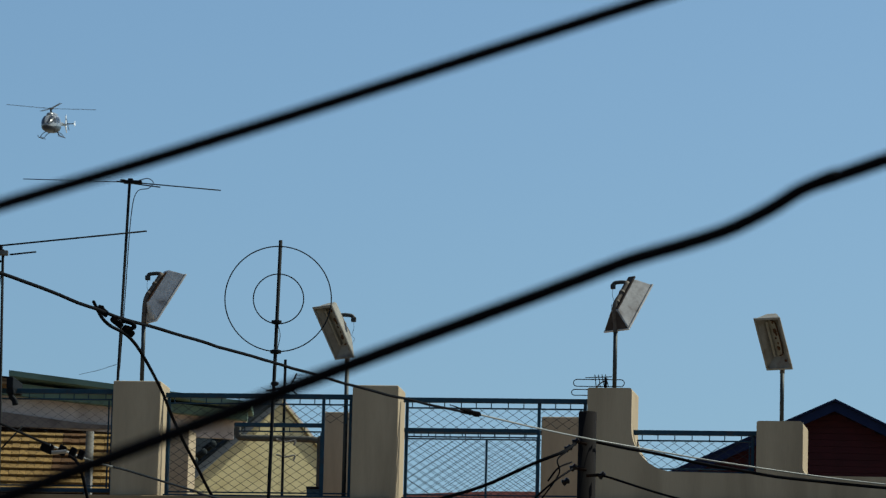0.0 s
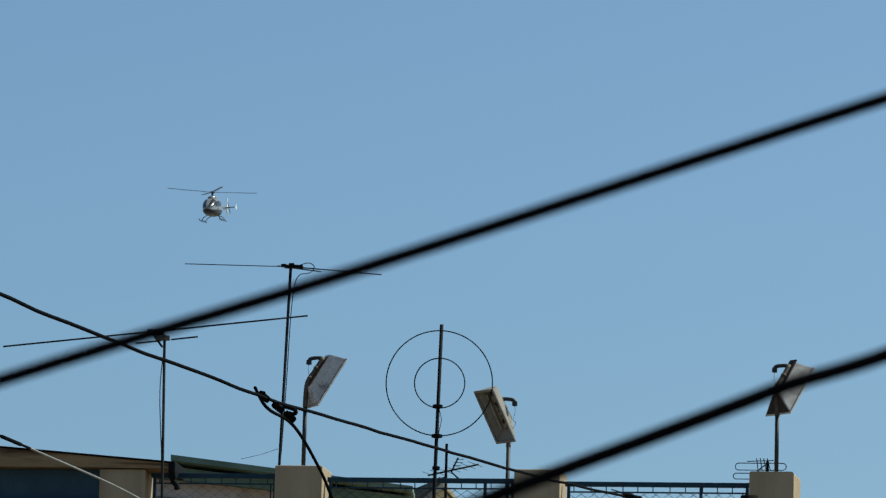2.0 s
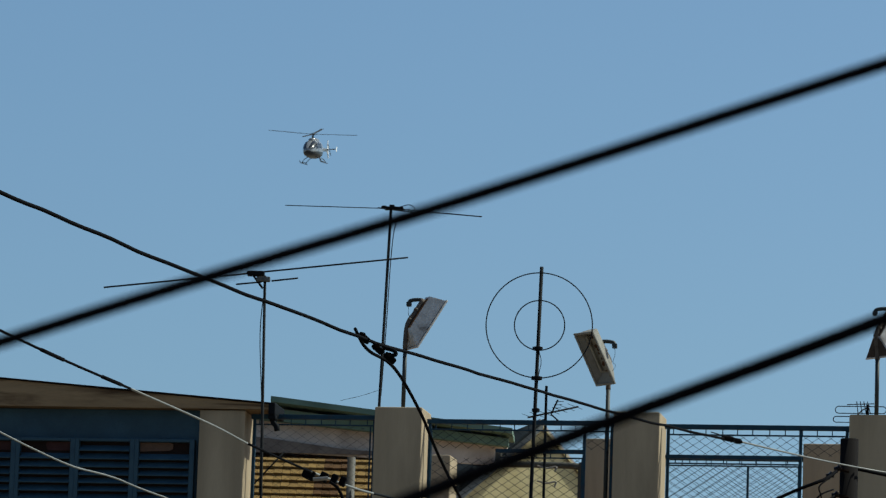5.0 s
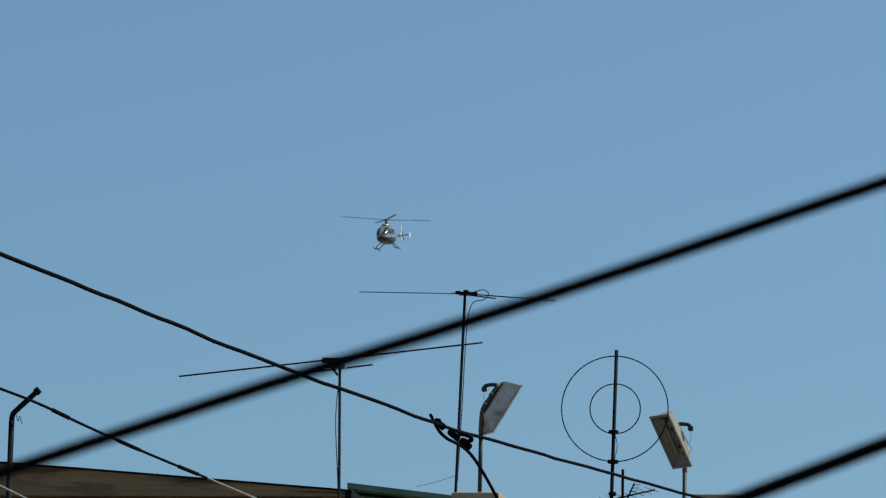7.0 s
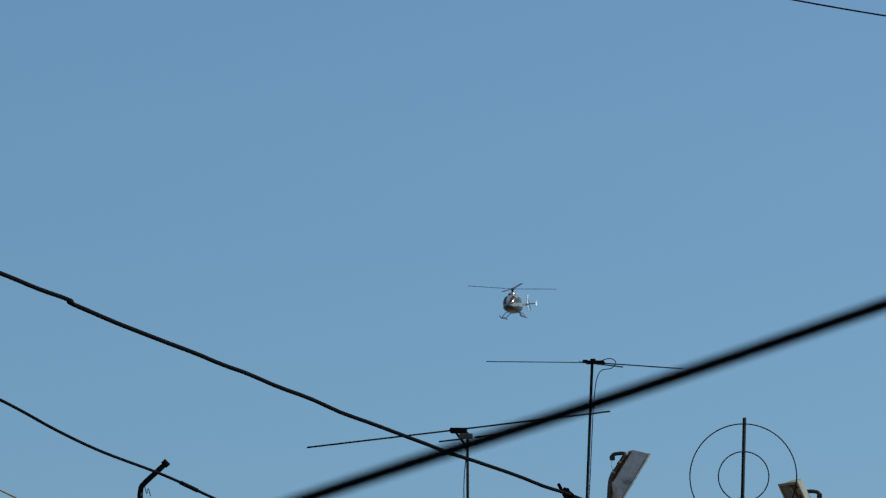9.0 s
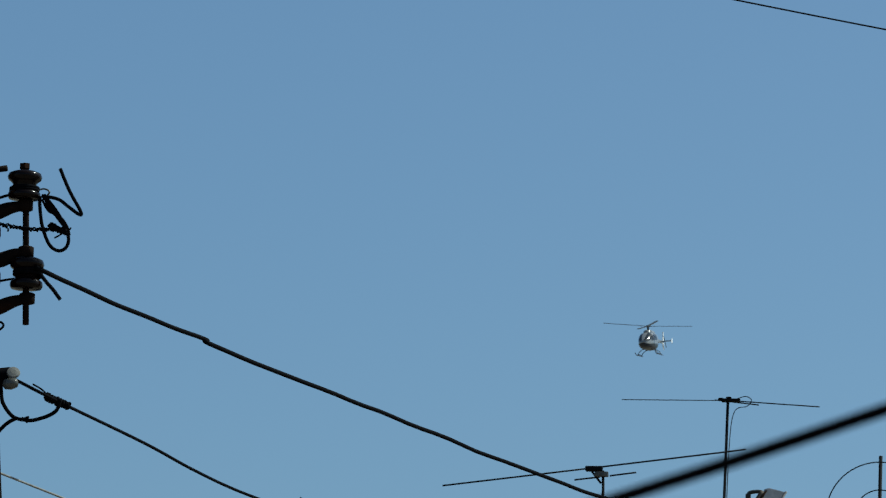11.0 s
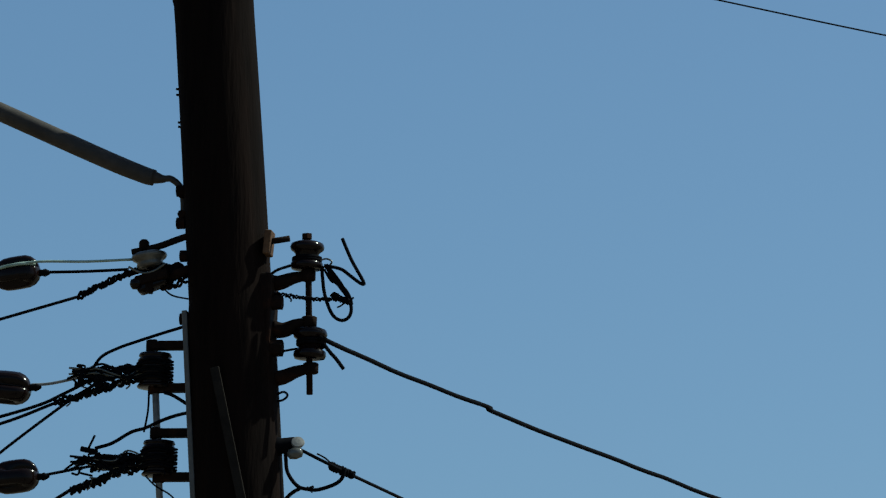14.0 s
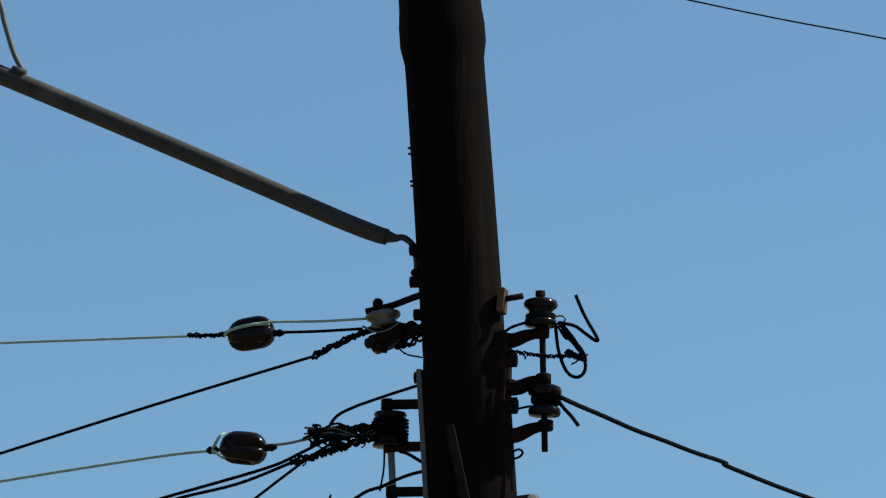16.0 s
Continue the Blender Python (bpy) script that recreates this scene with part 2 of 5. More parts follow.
def prism(bm, outline, y0, y1):
    """An outline in x and z, given thickness from y0 to y1."""
    a = [bm.verts.new((x, y0, z)) for x, z in outline]
    c = [bm.verts.new((x, y1, z)) for x, z in outline]
    n = len(a)
    bm.faces.new(a)
    bm.faces.new(c[::-1])
    for k in range(n):
        bm.faces.new((a[k], c[k], c[(k + 1) % n], a[(k + 1) % n]))
    return bm


def B():
    return bmesh.new()


def wire(name, pts, r, material, label, steps=6, category="wire", wobble=0.0):
    p = curve_through(pts, steps)
    if wobble:
        p = [q + wobble * noise.noise_vector(q * 2.3) for q in p]
    return tagged(part(name, tube(B(), p, r, 8), material, smooth=True), label, category)


FAC = pose(0, 42, 0, 0, 0, -6)  # the terrace front: x along it, y behind it

# ---- ground ----
bm = B()
# out of view; its pale tone is chosen to throw warm light onto the fronts
box(bm, -3000, 3000, -1500, 4500, -0.3, 0)
tagged(part("ground", bm, GROUND), "unseen pale dusty ground, toned to bounce warm light up", "ground", kind="structure")

# ---- terrace building ----


def placed(ob, m=FAC):
    ob.matrix_world = m
    return ob


bm = B()
box(bm, -3.86, 6.0, 0.03, 9.0, 0, 9.42)
tagged(placed(part("wall_terrace_house", bm, STUCCO)), "beige stucco body of the terrace house", "wall", kind="structure")
bm = B()
box(bm, -3.9, 6.06, -0.06, 9.06, 9.424, 9.5, 0.01)
tagged(placed(part("floor_terrace", bm, CONCRETE)), "concrete roof terrace slab", "floor", kind="structure")


def pillar(x0, x1, top, y0, y1, group="terrace pillars"):
    ob = thing("pillar", FAC @ pose((x0 + x1) / 2, (y0 + y1) / 2, 9.5), "beige stucco pillar at the edge of the roof terrace", "pillar", group)
    w, d = (x1 - x0) / 2 + 0.006, (y1 - y0) / 2
    bm = box(B(), -w, w, -d, d, 0, top - 9.5, 0.012)
    for v in bm.verts:
        v.co.x += 0.03 * (v.co.y + d)  # the house is not quite square
    part("shaft", bm, STUCCO, ob)
    return ob


pillar(-2.759, -2.365, 10.475, 0, 0.42)
pillar(-0.727, -0.35, 10.458, 0, 0.42)
pillar(-1.292, -0.93, 10.565, 2.5, 2.85)
pillar(0.658, 1.02, 10.543, 2.5, 2.85)
# the parapet that rises into two pillars with curved shoulders
def shoulder(x, z, w, h, side=1):
    """A quarter hollow from the foot of a pillar down to the parapet."""
    return [(x + side * w * (1 - math.cos(a)), z + h * (1 - math.sin(a))) for a in (k * math.pi / 20 for k in range(11))]


def soft_corner(x, z, r, turn):
    """A worn, rounded corner: turn is 90 for an upper left one, 0 for an upper right one."""
    cx = x + r if turn == 90 else x - r
    return [(cx + r * math.cos(radians(turn + 90 - 22.5 * k)), z - r + r * math.sin(radians(turn + 90 - 22.5 * k))) for k in range(5)]


outline = [(1.242, 9.5)] + soft_corner(1.242, 10.455, 0.018, 90) + soft_corner(1.612, 10.455, 0.022, 0) + shoulder(1.612, 9.755, 0.373, 0.37) + [(2.655, 9.745)] + soft_corner(2.655, 10.19, 0.02, 90) + soft_corner(3.04, 10.19, 0.028, 0)
outline += shoulder(3.04, 9.735, 0.07, 0.07) + [(6.0, 9.72), (6.0, 9.5)]
bm = prism(B(), outline, 0, 0.42)
for v in bm.verts:
    v.co.x += 0.07 * v.co.y
tagged(placed(part("wall_parapet", bm, STUCCO)), "beige stucco parapet with curved shoulders and two raised pillars", "parapet", kind="structure")

# ---- blue louvred house beside it ----
bm = B()
prism(bm, [(-8.0, 10.45), (-8.0, 10.822), (-6.02, 10.67), (-3.67, 10.478), (-3.67, 10.435)], -0.03, 0.34)
edge = prism(B(), [(-8.0, 10.824), (-8.0, 10.838), (-6.02, 10.686), (-3.66, 10.494), (-3.66, 10.48), (-6.02, 10.672)], -0.045, 0.35)
tagged(placed(part("trim_roof_edge", edge, IRON)), "dark metal drip edge along the roof slab", "trim", kind="structure")
tagged(placed(part("roof_slab", bm, CONCRETE)), "stained tan concrete roof slab over the louvred wall", "roof", kind="structure")
bm = B()
box(bm, -4.27, -3.875, 0, 0.36, 0, 10.43, 0.01)
tagged(placed(part("wall_pier", bm, STUCCO)), "beige stucco pier between louvres and railing", "wall", kind="structure")
bm = B()
box(bm, -8.0, -4.274, 0.1, 0.34, 0, 10.436)
tagged(placed(part("wall_blue", bm, BLUE)), "dark blue painted timber wall behind louvres", "wall", kind="structure")

# louvred shutters: frame, slats and a curtained slot above the slats
for k in range(5):
    x0 = -4.31 - 0.518 * (k + 1)
    sh = thing("louvre_shutter", FAC @ pose(x0, 0.06, 9.3), "dark blue painted timber louvre shutter", "shutter", "louvre shutters")
    for xa, xb in ((0, 0.035), (0.475, 0.5178)):
        part("stile", box(B(), xa, xb, -0.03, 0.036, -0.6, 0.88, 0.004), BLUE, sh)
    part("top_frame", box(B(), 0.036, 0.474, -0.028, 0.036, 0.855, 0.88, 0.004), BLUE, sh)
    # near-black sheets stand in for the shade behind slats and slot
    part("backing", box(B(), 0.036, 0.474, 0.025, 0.036, -0.6, 0.77), INTERIOR_SHADE, sh)
    part("slot_shade", box(B(), 0.036, 0.474, 0.028, 0.036, 0.772, 0.854), INTERIOR_SHADE, sh)
    if k == 0:
        part("curtain", prism(B(), [(0.038, 0.776), (0.038, 0.853), (0.3, 0.853), (0.326, 0.842), (0.322, 0.8), (0.29, 0.785)], 0.018, 0.026), CURTAIN, sh, "brown curtain behind the slot")
    if k in (2, 3):
        part("curtain", prism(B(), [(0.27, 0.776), (0.25, 0.82), (0.262, 0.85), (0.472, 0.852), (0.472, 0.776)], 0.018, 0.026), CURTAIN_RED, sh, "dark red curtain behind the slot")
    slat = box(B(), 0.037, 0.473, -0.045, 0.045, -0.005, 0.005, 0.002)
    for i in range(-1 if k == 1 else 0, 20):
        s = part("slat", slat.copy(), BLUE, sh)
        s.matrix_local = pose(0, 0.0, 0.73 - 0.069 * i, 38 + random.uniform(-3, 3))
    slat.free()

# ---- houses behind ----
pillar(-2.76, -2.5, 10.40, 2.5, 2.85)
H1 = thing("house", pose(-3.0, 50, 0), "house with an ochre tiled front under a green metal roof", "house")
part("wall", box(B(), -4.2, 0.3, 1.2, 6.0, 0, 10.1), MORTAR, H1)
# bed darkened so the gaps between tile rows show as shadow lines
part("tile_bed", prism(B(), [(0.9, 10.12), (2.2, 11.42), (2.6, 11.42), (2.6, 10.12)], -4.2, 0.3), MORTAR, H1).matrix_local = pose(0, 0, 0, 0, 0, 90) @ Matrix.Diagonal((1, -1, 1, 1))
# green roof: a raised sheet over a deeper fascia, with standing ribs
part("roof", prism(B(), [(-1.27, 11.53), (-1.27, 11.585), (1.14, 11.325), (1.14, 11.27)], -0.3, 0.4), GREEN, H1)
part("fascia", prism(B(), [(-1.45, 11.38), (-1.40, 11.5), (1.10, 11.245), (1.10, 11.165)], -0.12, 0.0), GREEN, H1)
part("roof_deck", prism(B(), [(-3.2, 11.42), (-3.2, 11.56), (-1.4, 11.52), (1.08, 11.26), (1.08, 11.18), (-1.4, 11.40)], 0.004, 0.3), SOFFIT, H1)
for k in range(8):
    x = -3.2 + 0.52 * k
    part("soffit_board", prism(B(), [(x, 11.14 - 0.018 * k), (x, 11.5 - 0.03 * k), (x + 0.52, 11.47 - 0.03 * k), (x + 0.52, 11.122 - 0.018 * k)], 0.05 + 0.003 * (k % 2), 0.1), SOFFIT, H1)
# the brown is darkened for the shade on this wedge of wall
part("gable_board", prism(B(), [(-3.2, 11.06), (-3.2, 11.36), (-1.32, 11.205), (-0.5, 11.108), (0.35, 11.08), (0.35, 11.06)], 0.02, 0.045), GABLE_BOARD, H1, "brown board under the soffit, shade in its colour")
# black bar added as the band of shadow under the eave
part("eave_shade_band", box(B(), -3.3, 0.35, 0.9, 1.05, 11.14, 11.22, 0.01), IRON, H1)
part("downpipe", tube(B(), [(-0.5, 0.5, 0), (-0.5, 0.5, 11.15)], 0.042, 14), mat("grey_downpipe", (0.075, 0.07, 0.068), (0.11, 0.105, 0.1), 0.7, 9, 0.1, spec=0.2), H1, smooth=True)

H2 = thing("gable_house", pose(-1.71, 53, 0.13, 0, 0, 34), "cream painted house with a steep tiled gable", "house")
def hipped(bm, top=10.4):
    """Lets the ridge fall away towards the back of the house."""
    for v in bm.verts:
        if v.co.y > 3 and v.co.z > top:
            v.co.z -= 1.35 * (v.co.z - top) / (11.84 - top)
    return bm


part("wall", hipped(prism(B(), [(-1.9, 0), (-1.9, 10.12), (0, 11.67), (1.9, 9.94), (1.9, 0)], 0, 6)), CREAM, H2)
for s, w in ((-1, 2.1), (1, 1.9)):
    z1 = 11.80 - w * 0.86 if s < 0 else 11.69 - w * 0.91
    part("barge_board", prism(B(), [(0, 11.715), (s * w, z1 - 0.01), (s * w, z1 - (0.17 if s < 0 else 0.03)), (0, 11.63 if s < 0 else 11.69)], -0.1 if s < 0 else -0.03, -0.004), BOARD if s < 0 else CREAM, H2)
    part("roof", hipped(prism(B(), [(0, 11.745), (s * w, z1 + (0.04 if s < 0 else 0.012)), (s * w, z1 + 0.004 if s < 0 else z1 - 0.006), (0, 11.715)], -0.16 if s < 0 else -0.03, 6.2)), TILE if s < 0 else SOFFIT, H2)
for k in range(14):
    t = 0.5 + k * 0.11
    piece = part("tile", lathe(B(), [(0.022, -0.13), (0.04, -0.12), (0.038, 0.1), (0.022, 0.11)], 10), TILE, H2, smooth=True)
    piece.matrix_local = pose(-t, -0.2, 11.88 - t * 0.86, 80, 0, -8)
pipe = part("bent_pipe", tube(B(), curve_through([(-0.143, 0, 10.62), (-0.135, 0, 10.53), (-0.095, 0, 10.507), (0.2, 0, 10.505), (0.54, 0, 10.503), (0.6, 0, 10.485), (0.617, 0, 10.44), (0.615, 0, 9.42)], 5), 0.03, 10), mat("brown_pipe", (0.028, 0.025, 0.017), (0.05, 0.043, 0.03), 0.7, 12, 0.2), smooth=True)
pipe.matrix_world = pose(-1.7, 46.1, 0)
tagged(pipe, "bent brown pipe behind the terrace railing", "pipe")
gutter = thing("gutter_outlet", FAC @ pose(-3.64, 0.1, 10.408), "dark gutter outlet at the end of the roof slab", "gutter")
part("hopper", box(B(), -0.028, 0.03, -0.16, 0.28, -0.02, 0.085, 0.01), DARKMETAL, gutter)
part("outlet", box(B(), -0.03, 0.035, -0.15, -0.05, -0.06, -0.018, 0.01), DARKMETAL, gutter)
part("bend", tube(B(), curve_through([(0.0, -0.1, -0.055), (0.012, -0.1, -0.085), (0.035, -0.1, -0.11), (0.045, -0.1, -0.15)], 4), 0.024, 10), DARKMETAL, gutter, smooth=True)

# ---- red house ----
H3 = thing("red_house", pose(4.71, 60, -0.05), "dark red sided house with a blue trimmed gable", "house")
part("wall", prism(B(), [(-3.6, 0), (-3.6, 11.15), (0, 12.83), (3.6, 11.15), (3.6, 0)], 0, 8), RED, H3)
for s in (-1, 1):
    part("roof", prism(B(), [(0, 12.94), (s * 3.85, 11.145), (s * 3.85, 11.12), (0, 12.915)], -0.3 - 0.004 * (s > 0), 8.3), TRIM_BLUE, H3)
    part("barge_board", prism(B(), [(0, 12.91), (s * 3.8, 11.146), (s * 3.8, 11.03), (0, 12.80)], -0.25 - 0.004 * (s > 0), -0.2), TRIM_BLUE, H3)
for k in range(24):
    z = 11.0 + 0.078 * k
    w = min(3.58, (12.8 - z) / 0.467)
    if w > 0.1:
        part("siding_board", prism(B(), [(-w, z), (-w + 0.03, z + 0.074), (w - 0.03, z + 0.074), (w, z)], -0.014, -0.004), RED, H3)
bm = prism(B(), [(-2.2, 11.35), (0, 11.48), (2.6, 11.52), (2.6, 11.3), (-2.2, 11.2)], 0, 3.0)
far_roof = thing("far_house", pose(0.6, 58, 0), "low house with a faded red sheet roof", "house")
part("roof", bm, REDROOF, far_roof)
part("wall", box(B(), -2.0, 2.4, 0.2, 2.8, 0, 11.2), SOFFIT, far_roof)

# ---- plain walls beside the viewer and far out to the side, which hold the cables ----
for n, x, y0, y1, top in (("wall_near_west", -2.6, -2.0, 2.2, 5.0), ("wall_near_east", 2.42, -2.0, 2.2, 6.2), ("wall_far_west", -9.3, 14.5, 18.0, 9.4), ("wall_far_north_west", -16.2, 22.5, 25.5, 15.2), ("wall_far_east", 9.0, 22.5, 25.5, 9.9)):
    tagged(part(n, box(B(), x, x + 0.2, y0, y1, 0, top, 0.01), STUCCO), "plain beige stucco wall", "wall", kind="structure")

# ---- near cables ----
wire("near_cable", [(-2.45, 1.6, 4.0606), (-1.2, 1.6, 4.4956), (-0.6, 1.6, 4.7062), (-0.225, 1.6, 4.84), (-0.084, 1.6, 4.8881), (0.057, 1.6, 4.9382), (0.4, 1.6, 5.0606), (1.2, 1.6, 5.3606), (2.45, 1.6, 5.8506)], 0.00225, CABLE, "black telephone cable crossing close overhead", 10, "cable")
wire("near_cable", [(-2.45, 1.6, 3.8), (-1.2, 1.6, 4.32), (-0.6, 1.6, 4.585), (-0.133, 1.6, 4.776), (-0.032, 1.6, 4.8182), (0.019, 1.6, 4.8388), (0.042, 1.6, 4.8482), (0.06, 1.6, 4.8556), (0.078, 1.6, 4.8614), (0.092, 1.6, 4.8666), (0.105, 1.6, 4.8736), (0.114, 1.6, 4.8795), (0.126, 1.6, 4.8849), (0.142, 1.6, 4.8905), (0.4, 1.6, 4.99), (1.2, 1.6, 5.3), (2.45, 1.6, 5.8)], 0.00255, CABLE, "black kinked cable crossing close overhead", 10, "cable")

# ---- utility pole ----
POLE = thing("utility_pole", pose(-2.95, 16.0, 0), "leaning dark tarred wooden utility pole carrying wires", "pole")


def axis(z):
    """The pole's middle at a height: it leans and bows a little."""
    return Vector((-0.6 - 0.078 * (z - 7.575) - 0.007 * (z - 7.575) ** 2 + (0.0 if z > 7.575 else 0.002 * (z - 7.575) ** 2 + 0.007 * (z - 7.575) ** 2), 0, z))


rings = [0.0 + 0.06 * k for k in range(175)]
bm = tube(B(), [axis(z) for z in rings], 0.14, 28, [0.17 - 0.0034 * z - (0.006 if 8 < z < 9.1 else 0) + (0.008 * math.exp(-((z - 9.15) / 0.06) ** 2)) for z in rings])
for v in bm.verts:
    c = axis(v.co.z)
    d = v.co - c
    a = math.atan2(d.y, d.x)
    v.co += d.normalized() * (0.006 * noise.noise(Vector((math.cos(a) * 2.5, math.sin(a) * 2.5, v.co.z * 0.5))) + 0.003 * noise.noise(Vector((a * 9, 3.0, v.co.z * 0.9))))
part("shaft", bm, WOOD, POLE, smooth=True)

# ---- wires from the pole to the terrace ----
wire("overhead_wire", [(-3.274, 15.95, 7.9), (-3.12, 16.866, 7.936), (-2.987, 17.553, 7.973), (-2.96, 17.66, 7.965), (-2.708, 18.992, 8.031), (-2.435, 20.4, 8.097), (-2.145, 21.895, 8.172), (-1.899, 23.169, 8.254), (-1.636, 24.523, 8.334), (-1.29, 26.306, 8.477), (-0.892, 28.361, 8.649), (-0.538, 30.189, 8.8), (-0.224, 31.807, 8.944), (0.223, 34.114, 9.17)], 0.0085, CABLE, "black insulated wire slung between pole and house", 8, wobble=0.005)
wire("overhead_wire", [(0.223, 34.114, 9.176), (0.693, 36.541, 9.406), (1.105, 38.663, 9.616), (1.606, 39.2, 9.609), (2.331, 39.5, 9.543), (3.567, 40, 9.473), (6.0, 40.5, 9.36)], 0.0065, CABLE_GREY, "grey bare continuation of the slung wire", 8)

# ---- railings of the terrace ----


def bar(x0, x1, z0, z1, y0=0.15, d=0.03, bevel=0.003):
    return box(B(), x0, x1, y0 - d / 2, y0 + d / 2, z0, z1, bevel)


def mesh_panel(x0, x1, z0, z1, y, pitch=0.105, rise=0.07, r=0.0025):
    """Diamond wire mesh between four edges."""
    bm = B()
    slope = rise / pitch
    span = (z1 - z0) / slope
    n = int((x1 - x0 + span) / pitch) + 1
    for sgn in (1, -1):
        for k in range(n):
            xs = x0 - span + k * pitch if sgn > 0 else x0 + k * pitch
            a, b_ = max(0.0, (x0 - xs) * sgn if sgn > 0 else 0.0), span
            if sgn > 0:
                a, b_ = max(0, x0 - xs), min(span, x1 - xs)
                p, q = (xs + a, z0 + a * slope), (xs + b_, z0 + b_ * slope)
            else:
                a, b_ = max(0, xs - x1), min(span, xs - x0)
                p, q = (xs - a, z0 + a * slope), (xs - b_, z0 + b_ * slope)
            if b_ - a < 0.01:
                continue
            m = 3
            pts = [Vector((p[0] + (q[0] - p[0]) * i / m, y + 0.003 * sgn, p[1] + (q[1] - p[1]) * i / m)) for i in range(m + 1)]
            pts = [v + Vector((0.004 * noise.noise(v * 5), 0, 0.004 * noise.noise(v * 5 + Vector((9, 0, 0))))) for v in pts]
            tube(bm, pts, r, 4)
    return bm


def railing(x0, x1, top, bottom, mid=None, mid_to=None, mid_from=None, y=0.15, label="blue painted steel railing with diamond wire mesh", step=0.135, posts=(), wire_r=0.0025):
    """Thick top rail, a thin frame bar hung below it on spacers, mesh, and, where given, a second thick rail."""
    ob = thing("railing", FAC @ pose(0, y, 0), label, "railing", "terrace railings")
    def add(name, bm, material=RAIL):
        return part(name, bm, material, ob)
    add("top_rail", bar(x0, x1, top - 0.02, top + 0.02, 0, 0.04))
    add("frame_bar", bar(x0 + 0.03, x1 - 0.02, top - 0.073, top - 0.06, 0, 0.014))
    x = x0 + 0.07
    while x < x1 - 0.04:
        add("spacer", bar(x, x + 0.008, top - 0.06, top - 0.021, 0, 0.008, 0))
        x += step * random.uniform(0.9, 1.1)
    for px in posts:
        add("post", bar(px - 0.013, px + 0.013, bottom, top - 0.021, 0, 0.026))
    add("frame_upright", bar(x0 + 0.031, x0 + 0.043, bottom + 0.02, top - 0.074, 0.012, 0.012, 0))
    add("frame_upright", bar(x1 - 0.064, x1 - 0.052, (mid + 0.02) if mid else bottom + 0.02, top - 0.074, 0.012, 0.012, 0))
    add("frame_bar", bar(x0 + 0.03, x1 - 0.02, bottom + 0.03, bottom + 0.042, 0, 0.014))
    if mid:
        a, b_ = mid_from if mid_from is not None else x0 + 0.01, mid_to
        add("mid_rail", bar(a, b_, mid - 0.017, mid + 0.017, -0.002, 0.036))
        add("frame_bar", bar(a + 0.03, b_ - 0.02, mid - 0.06, mid - 0.048, 0, 0.014))
        x = a + 0.08
        while x < b_ - 0.05:
            add("spacer", bar(x, x + 0.008, mid - 0.048, mid - 0.018, 0, 0.008, 0))
            x += step * random.uniform(0.9, 1.1)
        add("mesh", mesh_panel(x0 + 0.045, x1 - 0.02, mid + 0.02, top - 0.074, 0.004, r=wire_r), MESH_WIRE)
        add("mesh", mesh_panel(x0 + 0.045, b_ - 0.03, bottom + 0.03, mid - 0.062, 0.004, r=wire_r), MESH_WIRE)
        add("frame_upright", bar(b_ - 0.03, b_ - 0.018, bottom + 0.02, mid - 0.061, 0.012, 0.012, 0))
    else:
        add("mesh", mesh_panel(x0 + 0.045, x1 - 0.02, bottom + 0.03, top - 0.074, 0.004, r=wire_r), MESH_WIRE)
    add("bottom_rail", bar(x0, x1, bottom - 0.02, bottom + 0.015, 0, 0.04))
    return ob


railing(-0.315, 1.236, 10.355, 9.52, 10.10, 0.84, posts=(-0.285, 0.828, 1.215))
railing(-2.335, -0.745, 10.374, 9.52, 10.13, -0.985, -1.74, posts=(-0.76, -0.992, -2.31))
railing(-3.85, -2.765, 10.398, 9.56, posts=(-3.82, -2.785), wire_r=0.0012)
railing(1.622, 2.65, 10.10, 9.76, posts=(2.62,))
# slender stay in the open panel
tagged(placed(part("stay_rod", bar(0.381, 0.399, 9.5, 10.03, 0.17, 0.012, 0), RAIL)), "thin upright blue steel rod behind the mesh", "rod")
# rear railing of the terrace
railing(-0.92, 0.655, 10.425, 9.55, y=2.7, label="blue steel rear railing of the terrace with mesh")

# ---- floodlights on the pillars ----


def elbow(s):
    """The hooded pipe bend at the top of the bracket, with a loose lead."""
    return curve_through([(0.004 * s, 0, -0.012), (-0.012 * s, 0, 0.006), (-0.05 * s, 0, 0.01), (-0.1 * s, 0, 0.004), (-0.118 * s, 0, -0.008), (-0.122 * s, 0, -0.035)], 5)


